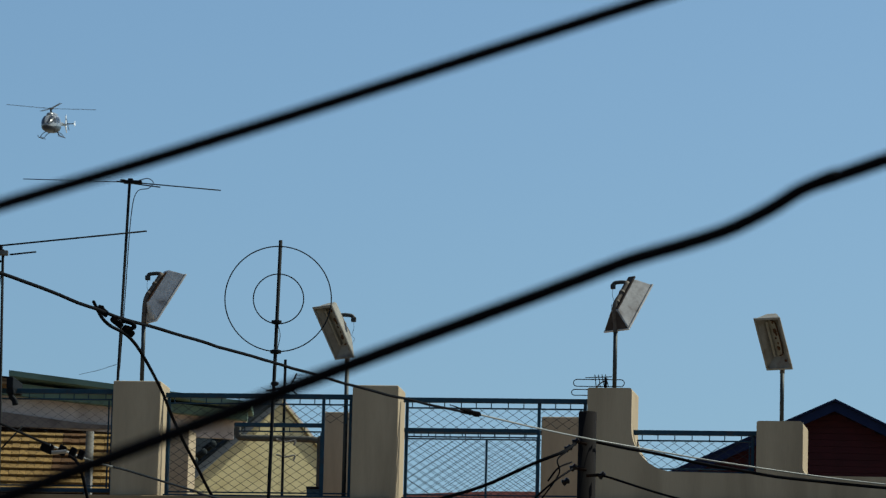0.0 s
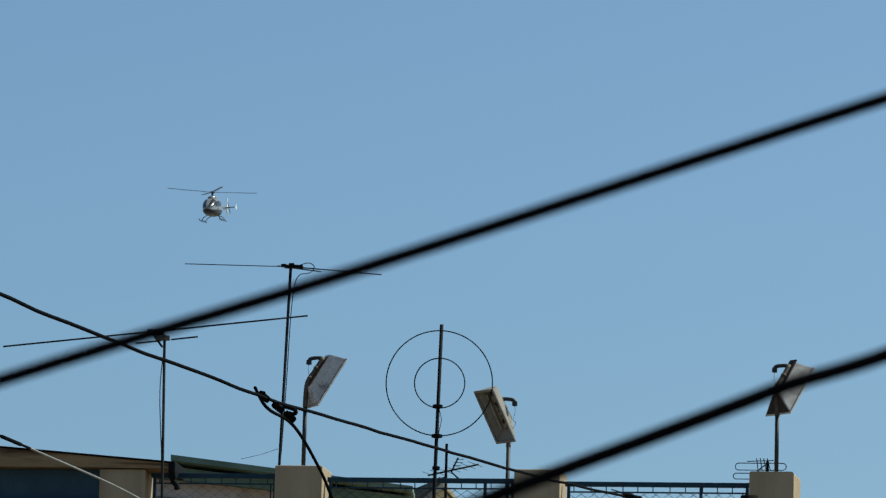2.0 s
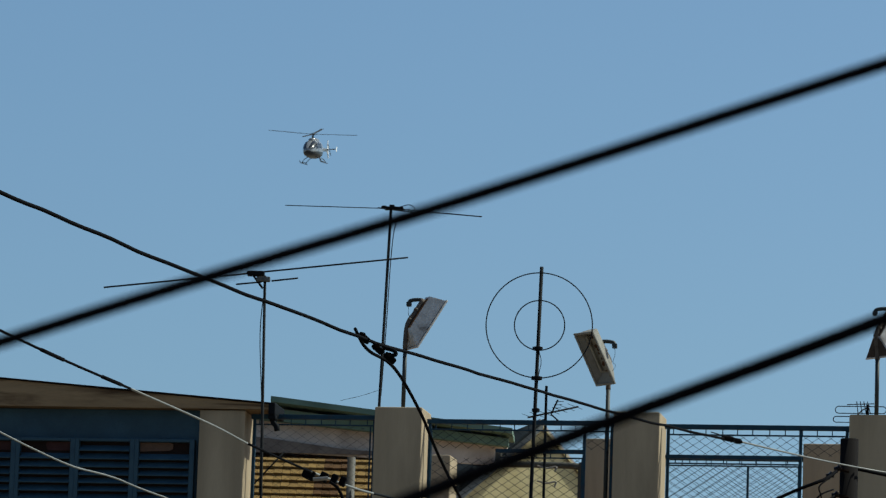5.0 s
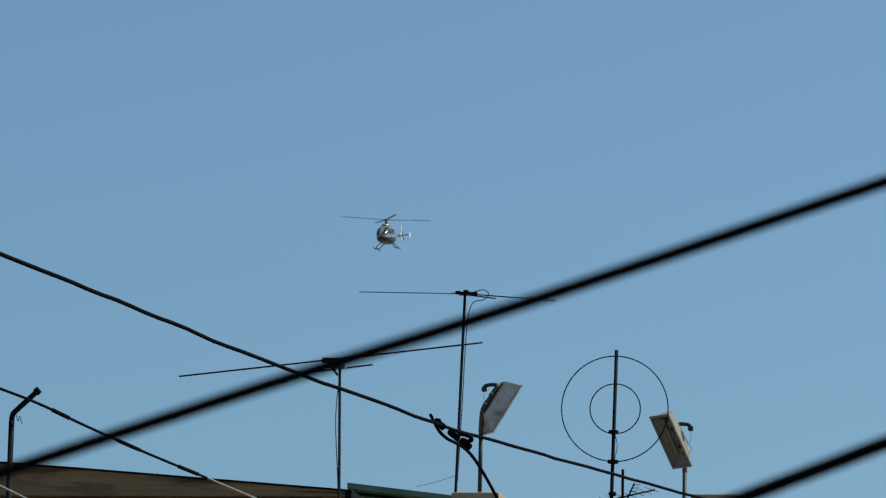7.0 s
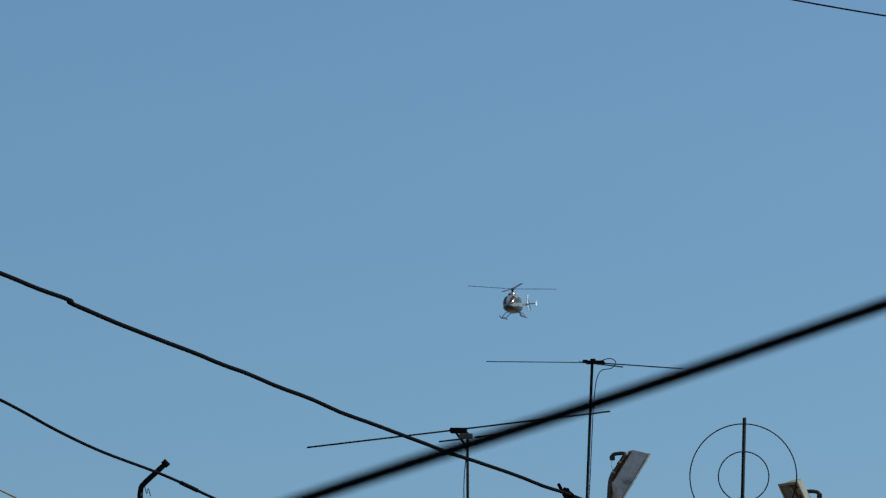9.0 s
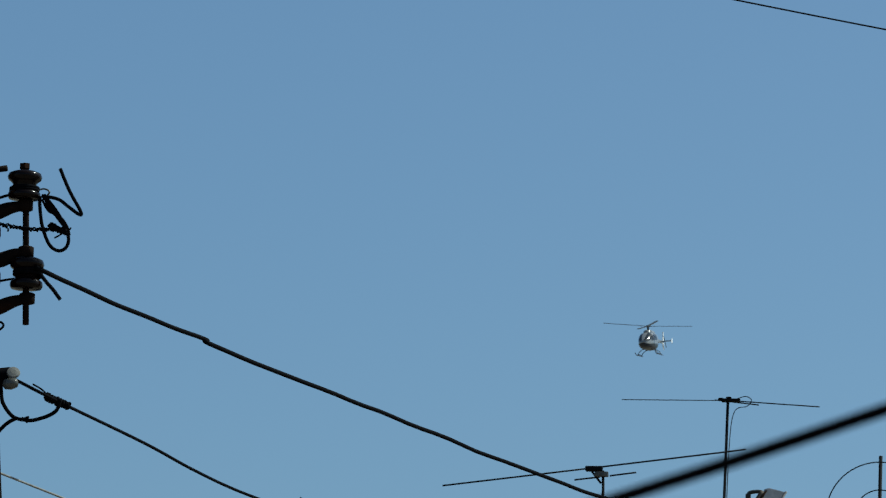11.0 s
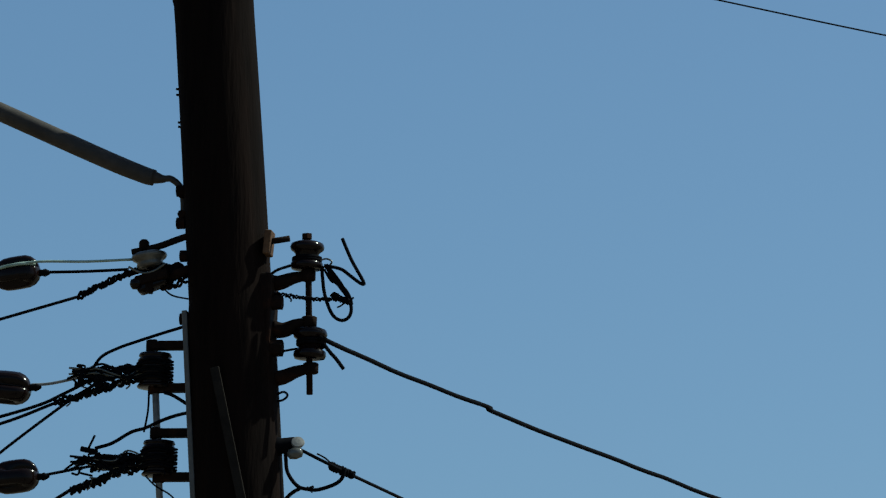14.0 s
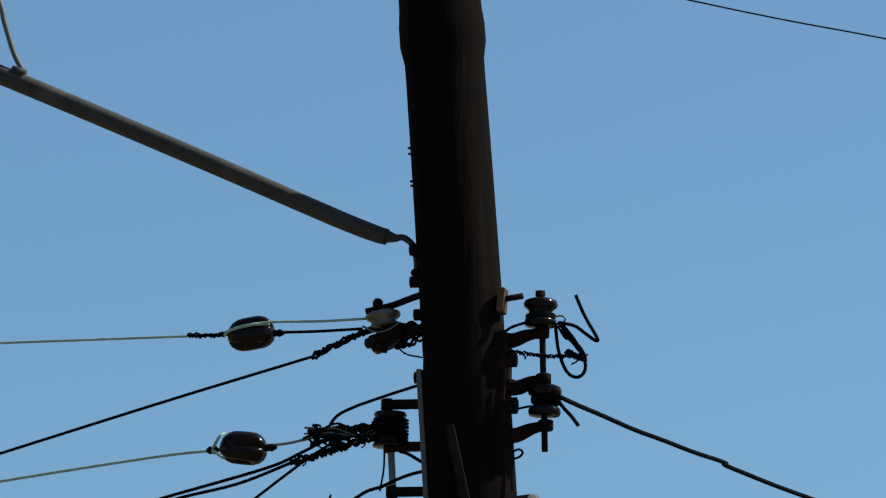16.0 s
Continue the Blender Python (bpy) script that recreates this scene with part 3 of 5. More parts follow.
def floodlight(x, z, turn, tilt, foot, pole_x, joint, facing):
    ob = thing("floodlight", FAC @ pose(pole_x, 0.2, foot), "weathered grey floodlight tilted on a thin steel pole" if not facing else "weathered floodlight with a stained lamp panel on a thin steel pole", "floodlight", "terrace floodlights")
    local = pose(x - pole_x, -0.16 if facing else 0.1, z - foot, 0, 0, turn) @ pose(0, 0, 0, -tilt)
    part("pole", tube(B(), [(0, 0, 0), (0, 0, joint - foot)], 0.018, 12), LAMP_STEEL, ob, smooth=True)
    w, h = (0.112, 0.242) if facing else (0.14, 0.245)
    rw, rh, d, low = (0.046 if facing else 0.036), 0.222, 0.115, -0.13
    corners = ((-1, -1), (1, -1), (1, 1), (-1, 1))

    def loop(bm, hw, z0, z1, y):
        return [bm.verts.new(local @ Vector((a * hw, y, z1 if c > 0 else z0))) for a, c in corners]

    bm = B()
    front, rear = loop(bm, w, -h, h, 0.0), loop(bm, rw, low, rh, -d)
    bm.faces.new(rear[::-1])
    for k in range(4):
        bm.faces.new((front[k], rear[k], rear[(k + 1) % 4], front[(k + 1) % 4]))
    if not facing:
        bm.faces.new(front)
    bmesh.ops.bevel(bm, geom=[e for e in bm.edges if len(e.link_faces) == 2], offset=0.008, segments=2, affect="EDGES")
    # sun and shade toned into the sheet: darker for facing lamps, paler for others
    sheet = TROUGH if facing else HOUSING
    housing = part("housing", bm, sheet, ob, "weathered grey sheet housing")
    bm = B()
    for xa, xb, za, zb in ((-w - 0.006, w + 0.006, h - 0.012, h + 0.008), (-w - 0.006, w + 0.006, -h - 0.008, -h + 0.012), (-w - 0.006, -w + 0.012, -h + 0.013, h - 0.013), (w - 0.012, w + 0.006, -h + 0.013, h - 0.013)):
        box(bm, xa, xb, 0.001, 0.016, za, zb, 0.003, local)
    part("rim", bm, sheet, housing)
    if facing:
        # open trough: sloping reflector walls, a lamp strip on its floor, rust along one side
        bm = B()
        lip, floor_ = loop(bm, w - 0.008, -h + 0.008, h - 0.008, 0.0), loop(bm, 0.055, low - 0.03, rh - 0.01, -0.058)
        for k in range(4):
            bm.faces.new((lip[k], floor_[k], floor_[(k + 1) % 4], lip[(k + 1) % 4]))
        bm.faces.new(floor_)
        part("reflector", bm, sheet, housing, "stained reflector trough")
        y0 = -0.057
        part("lamp_strip", box(B(), -0.045, 0.045, y0, y0 + 0.006, low - 0.01, rh - 0.03, 0.002, local), REFLECTOR, housing, "yellowed lamp strip")
        part("ridge", box(B(), 0.018, 0.04, y0 + 0.007, y0 + 0.034, low - 0.01, rh - 0.03, 0.004, local), REFLECTOR, housing)
        edge = curve_through([local @ Vector((x_, y0 + 0.012, z_)) for x_, z_ in ((0.0, rh - 0.03), (-0.036, rh - 0.05), (-0.044, 0.06), (-0.046, -0.05), (-0.036, low), (-0.006, low - 0.014))], 5)
        part("gasket", tube(B(), edge, 0.005, 7), RUST, housing, "rusted edge strip", smooth=True)
        part("screw_plate", box(B(), -0.012, 0.012, -0.034, -0.029, -0.02, 0.02, 0.002, local @ pose(-w + 0.055, 0, -h + 0.045)), RUST, housing)
        spots = ((0.17, -0.012, 0.011), (0.09, -0.014, 0.019), (0.055, -0.02, 0.013), (0.02, -0.01, 0.01), (-0.03, -0.018, 0.009), (-0.08, -0.014, 0.02))
        deep = y0 + 0.006
    else:
        part("lamp_panel", box(B(), -w + 0.013, w - 0.013, 0.0005, 0.008, -h + 0.014, h - 0.014, 0, local), REFLECTOR, housing, "yellowed stained lamp panel")
        if turn == -40:
            # the rustiest one: added brown strip and end plate also paint groove and underside shade
            part("groove_strip", box(B(), -rw - 0.003, rw + 0.005, -d - 0.007, -d + 0.006, low + 0.012, rh + 0.026, 0.004, local), BROWN_SHADED, housing, "brown strip with the groove's shade in its colour, behind the bracket pipe")
            bm = B()
            out = Vector((0, low + h, -d)).normalized()
            out = -out if out.z > 0 else out
            ends = [Vector((-w + 0.008, -0.006, -h + 0.004)), Vector((w - 0.008, -0.006, -h + 0.004)), Vector((rw - 0.004, -d + 0.004, low - 0.004)), Vector((-rw + 0.004, -d + 0.004, low - 0.004))]
            inner, outer = [bm.verts.new(local @ p) for p in ends], [bm.verts.new(local @ (p + out * 0.006)) for p in ends]
            bm.faces.new(outer)
            for k in range(4):
                bm.faces.new((inner[k], inner[(k + 1) % 4], outer[(k + 1) % 4], outer[k]))
            bmesh.ops.recalc_face_normals(bm, faces=bm.faces)
            part("end_plate", bm, BROWN_SHADED, housing, "added end plate, brown stain and shade in its colour")
        else:
            part("seam", box(B(), rw - 0.012, rw + 0.006, -d - 0.006, -d + 0.006, low + 0.01, rh - 0.03, 0.003, local), RUST, housing, "rusted seam beside the bracket pipe")
        spots, deep = (), 0.0
    for zz, xx, sz in spots:
        blot = prism(B(), [(xx + sz * random.uniform(0.6, 1.2) * math.cos(q), zz + sz * random.uniform(0.7, 1.6) * math.sin(q)) for q in (k * math.pi / 4.5 for k in range(9))], deep - 0.001, deep + 0.003)
        bmesh.ops.transform(blot, matrix=local, verts=blot.verts)
        part("rust_spot", blot, RUST, housing)
    # bracket pipe along the ridge
    a, c = local @ Vector((0, -d - 0.014, low - 0.03)), local @ Vector((0, -d - 0.014, 0.095 if facing else 0.175))
    top = Vector((0, 0, joint - foot))
    part("bracket_pipe", tube(B(), curve_through([top - Vector((0, 0, 0.03)), top + Vector((0, 0, 0.03)), a.lerp(c, 0.2), a.lerp(c, 0.6), c], 5), 0.021, 12), BRACKET_IRON, ob, smooth=True)
    for f in (0.3, 0.62):
        p, q = a.lerp(c, f), a.lerp(c, f + 0.07)
        part("coupling", tube(B(), [p, q], 0.026, 12), BRACKET_IRON, ob, smooth=True)
    s = 1 if not facing else -1
    end = [c + Vector((q[0], 0, q[2] - 0.01)) for q in elbow(s)]
    if turn == 160:
        return ob
    bend = part("elbow", tube(B(), end, 0.0165, 12), LAMP_STEEL, ob, smooth=True)
    tip = end[-1]
    part("cap", box(B(), -0.021, 0.021, -0.021, 0.021, -0.014, 0.026, 0.006, Matrix.Translation(tip)), LAMP_STEEL, bend)
    part("lead", tube(B(), curve_through([tip, tip + Vector((-0.004 * s, 0, -0.07)), tip + Vector((0.012 * s, 0, -0.13)), tip + Vector((-0.012 * s, 0, -0.16)), tip + Vector((0.02 * s, 0, -0.22))], 4), 0.0018, 5), DARKMETAL, ob)
    return ob


floodlight(-2.415, 11.222, -54, 32, 10.475, -2.556, 11.03, False)
floodlight(-0.907, 10.912, 140, 34, 9.5, -0.81, 10.70, True)
floodlight(1.546, 11.178, -40, 34, 10.455, 1.452, 10.98, False)
floodlight(2.785, 10.848, 160, 38, 10.19, 2.855, 10.65, True)
# bare bracket without its lamp
ob = thing("bracket_pole", pose(-5.852, 38, 0), "bare dark steel bracket pole with its lamp missing", "pole")
part("pole", tube(B(), [(0, 0, 0), (0, 0, 10.38)], 0.022, 12), DARKMETAL, ob, smooth=True)
part("arm", tube(B(), curve_through([(0, 0, 10.36), (0.004, 0, 10.42), (0.03, 0, 10.46), (0.15, 0, 10.575), (0.19, 0, 10.615)], 4), 0.021, 12), DARKMETAL, ob, smooth=True)
part("cap", tube(B(), [(0.175, 0, 10.60), (0.205, 0, 10.63)], 0.03, 12), DARKMETAL, ob, smooth=True)
part("lead", tube(B(), curve_through([(0.03, 0, 10.44), (0.05, 0, 10.38), (0.06, 0, 10.42), (0.08, 0, 10.36)], 4), 0.003, 5), DARKMETAL, ob)

# ---- aerials ----


def ring(r, tubes, y=0):
    bm = B()
    n, m = 64, 6
    rows = [[bm.verts.new(((r + tubes * math.cos(b2)) * math.cos(a), y + tubes * math.sin(b2), (r + tubes * math.cos(b2)) * math.sin(a))) for b2 in (2 * math.pi * j / m for j in range(m))] for a in (2 * math.pi * i / n for i in range(n))]
    for i in range(n):
        for j in range(m):
            bm.faces.new((rows[i][j], rows[(i + 1) % n][j], rows[(i + 1) % n][(j + 1) % m], rows[i][(j + 1) % m]))
    return bm


RA = thing("loop_aerial", pose(-1.37, 41, 0), "round double loop aerial on a dark mast", "antenna")
part("mast", tube(B(), [(-0.005, 0, 0), (0.0, 0, 9.4), (0.036, 0, 11.49)], 0.0155, 12), DARKMETAL, RA, smooth=True)
for r, dx, z in ((0.436, 0.03, 11.0), (0.206, 0.033, 11.0)):
    part("loop", ring(r, 0.005), DARKMETAL, RA, smooth=True).matrix_local = pose(dx, -0.02, z, 0, 2)
for z, w in ((10.81, 0.042), (10.565, 0.045), (10.30, 0.032)):
    lathe(bm := B(), [(0.02, -0.018), (w, -0.012), (w, 0.012), (0.02, 0.018)], 14)
    part("clamp", bm, DARKMETAL, RA, smooth=False).matrix_local = pose(0.022, 0, z)
part("lead", tube(B(), curve_through([(0.03, -0.02, 10.8), (0.055, -0.02, 10.7), (0.035, -0.02, 10.58)], 5), 0.003, 6), DARKMETAL, RA)


def dipole(name, base, label, mast_top, lean, elements, hub, loop, r_mast):
    ob = thing(name, pose(*base), label, "antenna", "dipole aerials")
    part("mast", tube(B(), [(0, 0, 0), (lean * 0.1, 0, mast_top * 0.75), (lean, 0, mast_top)], r_mast, 10), DARKMETAL, ob, smooth=True)
    for a, c, r in elements:
        part("element", tube(B(), [a, c], r, 8), DARKMETAL, ob, smooth=True)
    for x0, x1, z0, z1 in hub:
        part("hub", box(B(), x0, x1, -0.04, 0.04, z0, z1, 0.008), DARKMETAL, ob)
    if loop:
        part("feeder", tube(B(), curve_through(loop, 6), 0.004, 6), DARKMETAL, ob)
    return ob


dipole("dipole_aerial", (-2.93, 45, 0), "thin dark dipole aerial on a tall mast", 12.66, 0.087,
       [((-0.873, 0, 12.668), (0.01, 0.0, 12.662), 0.004), ((0.2, 0, 12.655), (0.912, 0, 12.607), 0.0055), ((-0.04, 0.1, 12.685), (0.36, 0.1, 12.64), 0.006)],
       [(0.03, 0.2, 12.65, 12.676), (0.07, 0.12, 12.677, 12.692), (0.0, 0.05, 12.66, 12.682)],
       [(0.17, 0, 12.68), (0.25, 0, 12.70), (0.3, 0, 12.665), (0.26, 0, 12.61), (0.15, 0, 12.565), (0.107, 0, 12.3), (0.082, 0, 11.6), (0.056, 0, 10.95)], 0.013)
dipole("dipole_aerial", (-3.50, 40.5, 0), "dark dipole aerial on a mast before the railing", 11.275, -0.066,
       [((-1.377, 0, 11.146), (-0.2, 0, 11.292), 0.007), ((-0.2, 0, 11.292), (1.093, 0, 11.455), 0.007), ((-0.308, 0.1, 11.215), (-0.1, 0.1, 11.24), 0.007), ((-0.02, 0.1, 11.25), (0.196, 0.1, 11.279), 0.007), ((-0.17, -0.02, 11.285), (-0.08, 0.0, 11.17), 0.009)],
       [(-0.21, -0.07, 11.272, 11.31)], None, 0.0115)
part("terminal_box", box(B(), -0.13, -0.02, -0.05, 0.0, 11.222, 11.262, 0.006), PORCELAIN_WHITE, bpy.data.objects["dipole_aerial.001"], "white plastic terminal box")
part("feeder", tube(B(), curve_through([(-0.06, -0.03, 11.2), (-0.085, -0.03, 10.8), (-0.05, -0.03, 10.2), (-0.04, -0.03, 9.5)], 5), 0.004, 6), DARKMETAL, bpy.data.objects["dipole_aerial.001"])

UH = thing("aerial", FAC @ pose(1.3, 1.0, 9.5), "small dark folded television aerial behind the parapet", "antenna")
part("mast", tube(B(), [(0.02, 0, 0), (0.02, 0, 1.18)], 0.012, 8), DARKMETAL, UH)
def folded(x0, x1, z0, z1, y):
    r = (z1 - z0) / 2
    pts = [(x0 + r - r * math.sin(a), y, z0 + r - r * math.cos(a)) for a in (k * math.pi / 8 for k in range(9))]
    pts += [(x1 - r + r * math.sin(a), y, z0 + r + r * math.cos(a)) for a in (k * math.pi / 8 for k in range(9))]
    return tube(B(), pts + [pts[0]], 0.004, 6)
part("folded_element", folded(-0.255, 0.18, 1.105, 1.165, 0), DARKMETAL, UH, smooth=True)
part("folded_element", folded(-0.255, -0.04, 1.0, 1.05, -0.2), DARKMETAL, UH, smooth=True)
for a, c in (((-0.17, 0.2, 1.208), (0.06, 0.2, 1.218)),):
    part("element", tube(B(), [a, c], 0.004, 6), DARKMETAL, UH)
part("boom", tube(B(), [(-0.07, -0.2, 1.04), (-0.03, 0.0, 1.13), (0.02, 0.22, 1.2)], 0.006, 8), DARKMETAL, UH)
for k in range(4):
    part("stay", tube(B(), [(-0.06 + 0.035 * k, 0.0, 1.1), (-0.075 + 0.03 * k, 0.02, 1.21)], 0.004, 6), DARKMETAL, UH)

YA = thing("yagi_aerial", pose(-1.285, 43, 0), "thin dark fishbone television aerial behind the railing", "antenna")
part("mast", tube(B(), [(0, 0, 0), (-0.043, 0, 10.79)], 0.012, 8), DARKMETAL, YA)
part("boom", tube(B(), [(-0.19, -0.1, 10.50), (0.225, 0.3, 10.66)], 0.008, 8), DARKMETAL, YA)
part("boom", tube(B(), [(0.0, 0.1, 10.56), (0.055, 0.12, 10.69)], 0.007, 8), DARKMETAL, YA)
part("boom", tube(B(), [(0.0, 0.1, 10.56), (0.085, 0.12, 10.49)], 0.007, 8), DARKMETAL, YA)
for k in range(7):
    f = k / 6
    x, y, z = -0.17 + 0.38 * f, -0.08 + 0.37 * f, 10.508 + 0.148 * f
    part("element", tube(B(), [(x - 0.07, y - 0.1, z + 0.012), (x + 0.05, y + 0.1, z - 0.004)], 0.0022, 5), DARKMETAL, YA)
for k in range(4):
    part("element", tube(B(), [(0.0 + 0.012 * k, 0.08, 10.585 + 0.028 * k), (0.07 + 0.012 * k, 0.1, 10.59 + 0.028 * k)], 0.003, 5), DARKMETAL, YA)
for z in (9.95, 10.08):
    part("element", tube(B(), curve_through([(-0.1, 0, z + 0.02), (-0.02, 0, z), (0.06, 0, z + 0.015), (0.05, 0, z - 0.03)], 4), 0.008, 6), GALV, YA)

# ---- fittings of the utility pole ----


def fit_part(name, bm, material, parent=POLE, label="", smooth=False):
    """A part given in world metres, put under the pole."""
    bmesh.ops.translate(bm, verts=bm.verts, vec=-POLE.matrix_world.translation)
    return part(name, bm, material, parent, label, smooth)


def spool(name, x, z, y=16.0, r=0.05, h=0.09, material=PORCELAIN, grooves=2, lean=0.0, neck=0.6):
    pr = [] if grooves != 2 else [(r * a, h * c) for a, c in ((0.6, -0.5), (0.95, -0.47), (1.03, -0.38), (1.0, -0.27), (0.82, -0.2), (0.72, -0.12), (0.74, 0.06), (0.86, 0.14), (1.02, 0.2), (1.08, 0.3), (1.0, 0.42), (0.7, 0.49), (0.3, 0.52))]
    for k in range(grooves if grooves != 2 else 0):
        a, step = -h / 2 + k * h / grooves, h / grooves
        pr += [(r * 0.7, a), (r * 0.97, a + step * 0.08), (r, a + step * 0.3), (r * 0.95, a + step * 0.48), (r * (neck + 0.02), a + step * 0.56), (r * neck, a + step * 0.8), (r * (neck + 0.06), a + step * 0.95)]
    if grooves != 2:
        pr += [(r * 0.95, h / 2), (r * 0.9, h / 2 + 0.008), (0.02, h / 2 + 0.012)]
    return fit_part(name, lathe(B(), pr, 24, pose(x, y, z, 0, lean)), material, smooth=True)


def clevis_arm(xa, za, xb, zb, wa=0.036, wb=0.018, y=16.0):
    """A forged arm, wide at the pole and narrow at the pin, with a rounded end."""
    a, b_ = Vector((xa, 0, za)), Vector((xb, 0, zb))
    pts = curve_through([a, a.lerp(b_, 0.3) - Vector((0, 0, 0.01)), a.lerp(b_, 0.65), b_], 5)
    bm = tube(B(), pts, 0.02, 10, [wa + (wb - wa) * i / (len(pts) - 1) for i in range(len(pts))])
    lathe(bm, [(0.02, -0.022), (0.026, -0.018), (0.026, 0.018), (0.02, 0.022)], 14, Matrix.Translation(b_))
    bmesh.ops.scale(bm, verts=bm.verts, vec=(1, 0.8, 0.85), space=Matrix.Translation(-(a + b_) / 2))
    bmesh.ops.translate(bm, verts=bm.verts, vec=(0, y, 0))
    return fit_part("clevis_arm", bm, IRON, smooth=True)


# through bolt with its square washer
fit_part("square_washer", box(B(), -0.012, 0.012, -0.03, 0.035, -0.041, 0.041, 0.004, pose(-3.455, 15.945, 8.22, 0, 4)), mat("rusted_plate", (0.045, 0.022, 0.011), (0.1, 0.052, 0.026), 0.85, 30, 0.3, spec=0.2))
fit_part("bolt", tube(B(), [(-3.46, 15.94, 8.223), (-3.384, 15.94, 8.234)], 0.0105, 10), IRON, smooth=True)
# rack on the sunny side: back plate, three arms, two spools on one pin
fit_part("rack_plate", box(B(), -3.492, -3.44, 15.93, 16.06, 7.75, 8.12, 0.008), IRON)
clevis_arm(-3.47, 8.098, -3.331, 8.123)
clevis_arm(-3.44, 7.938, -3.322, 7.967)
clevis_arm(-3.45, 7.776, -3.312, 7.812)
fit_part("pin", tube(B(), [(-3.338, 16, 8.262), (-3.329, 16, 8.124), (-3.313, 16, 7.722)], 0.0105, 12), IRON, smooth=True)
fit_part("pin_head", tube(B(), [(-3.338, 16, 8.245), (-3.3385, 16, 8.262)], 0.018, 6), IRON)
spool("spool_insulator", -3.336, 8.188, r=0.053, h=0.095)
spool("spool_insulator", -3.317, 7.892, r=0.053, h=0.105)
for x, z, r in ((-3.425, 8.023, 0.024), (-3.42, 7.87, 0.028)):
    fit_part("nut", tube(B(), [(x - 0.02, 15.96, z), (x + 0.02, 15.96, z)], r, 6), IRON)
wraps = [(-3.336 + 0.045 * math.cos(a), 16 + 0.045 * math.sin(a), 8.165 + 0.0012 * a) for a in (k * 0.4 for k in range(40))]
fit_part("tie_wire", tube(B(), wraps, 0.006, 6), CABLE, smooth=True)
wraps = [(-3.313 + 0.044 * math.cos(a), 16 + 0.044 * math.sin(a), 7.885 + 0.0014 * a) for a in (k * 0.4 for k in range(36))]
fit_part("tie_wire", tube(B(), wraps, 0.007, 6), CABLE, smooth=True)


def lead(pts, r=0.0055, material=CABLE, y=None, steps=6, name="lead"):
    return fit_part(name, tube(B(), curve_through([(p[0], 15.99 if y is None else y, p[1]) for p in pts], steps), r, 7), material, smooth=True)


lead([(-3.281, 8.15), (-3.281, 8.123), (-3.27, 8.052), (-3.244, 7.989), (-3.212, 7.967), (-3.186, 7.98), (-3.182, 8.018), (-3.214, 8.085), (-3.268, 8.155)], 0.006)
lead([(-3.217, 8.243), (-3.205, 8.215), (-3.181, 8.164), (-3.142, 8.096), (-3.15, 8.09), (-3.186, 8.116), (-3.22, 8.14), (-3.275, 8.152)], 0.006)
lead([(-3.27, 8.15), (-3.235, 8.1), (-3.205, 8.06), (-3.19, 8.045)], 0.006)
lead([(-3.48, 8.10), (-3.44, 8.135), (-3.40, 8.15), (-3.36, 8.16)], 0.005)
lead([(-3.27, 7.89), (-3.248, 7.862), (-3.225, 7.837), (-3.2, 7.804)], 0.0065)
lead([(-3.43, 7.86), (-3.38, 7.87), (-3.34, 7.875)], 0.004)


def twist(pts, r=0.007, turns=10, y=15.99, strands=2, material=CABLE, fray=True, name="twisted_wire"):
    """Wires wound round one another, with loose ends."""
    line = curve_through([(p[0], y, p[1]) for p in pts], 16)
    bm = B()
    n = len(line)
    for s in range(strands):
        out = []
        for i, p in enumerate(line):
            d = (line[min(i + 1, n - 1)] - line[max(i - 1, 0)]).normalized()
            side = d.cross(Vector((0, 1, 0))).normalized()
            a = 2 * math.pi * (turns * i / n + s / strands)
            wild = noise.noise_vector(p * 31 + Vector((7 * s, 0, 0)))
            a += 1.6 * wild.z
            out.append(p + r * (0.85 + 0.75 * wild.x) * (math.cos(a) * side + math.sin(a) * Vector((0, 1, 0))) + r * 0.5 * wild.y * side)
        tube(bm, out, r * 0.55, 6)
    if fray:
        for k in range(max(3, turns // 2)):
            p = line[random.randrange(n)]
            q = p + Vector((random.uniform(-0.03, 0.03), random.uniform(-0.01, 0.01), random.uniform(-0.03, 0.02)))
            tube(bm, curve_through([p, p.lerp(q, 0.6) + Vector((0.008, 0, 0)), q], 3), 0.003, 5)
    return fit_part(name, bm, material, smooth=True)


twist([(-3.45, 8.061), (-3.365, 8.048), (-3.298, 8.039), (-3.232, 8.038), (-3.186, 8.024)], 0.006, 14)
twist([(-3.245, 8.055), (-3.215, 8.04), (-3.19, 8.03)], 0.0075, 4, strands=3)
lead([(-3.262, 8.13), (-3.232, 8.09), (-3.205, 8.075), (-3.185, 8.045), (-3.178, 8.02)], 0.0045)
lead([(-3.275, 8.14), (-3.25, 8.1), (-3.225, 8.09), (-3.2, 8.05)], 0.004)
lead([(-3.3, 8.165), (-3.27, 8.175), (-3.25, 8.165), (-3.262, 8.15), (-3.285, 8.148)], 0.003, BARE_WIRE)
lead([(-3.42, 7.722), (-3.397, 7.729), (-3.385, 7.717), (-3.4, 7.702), (-3.425, 7.698)], 0.004)
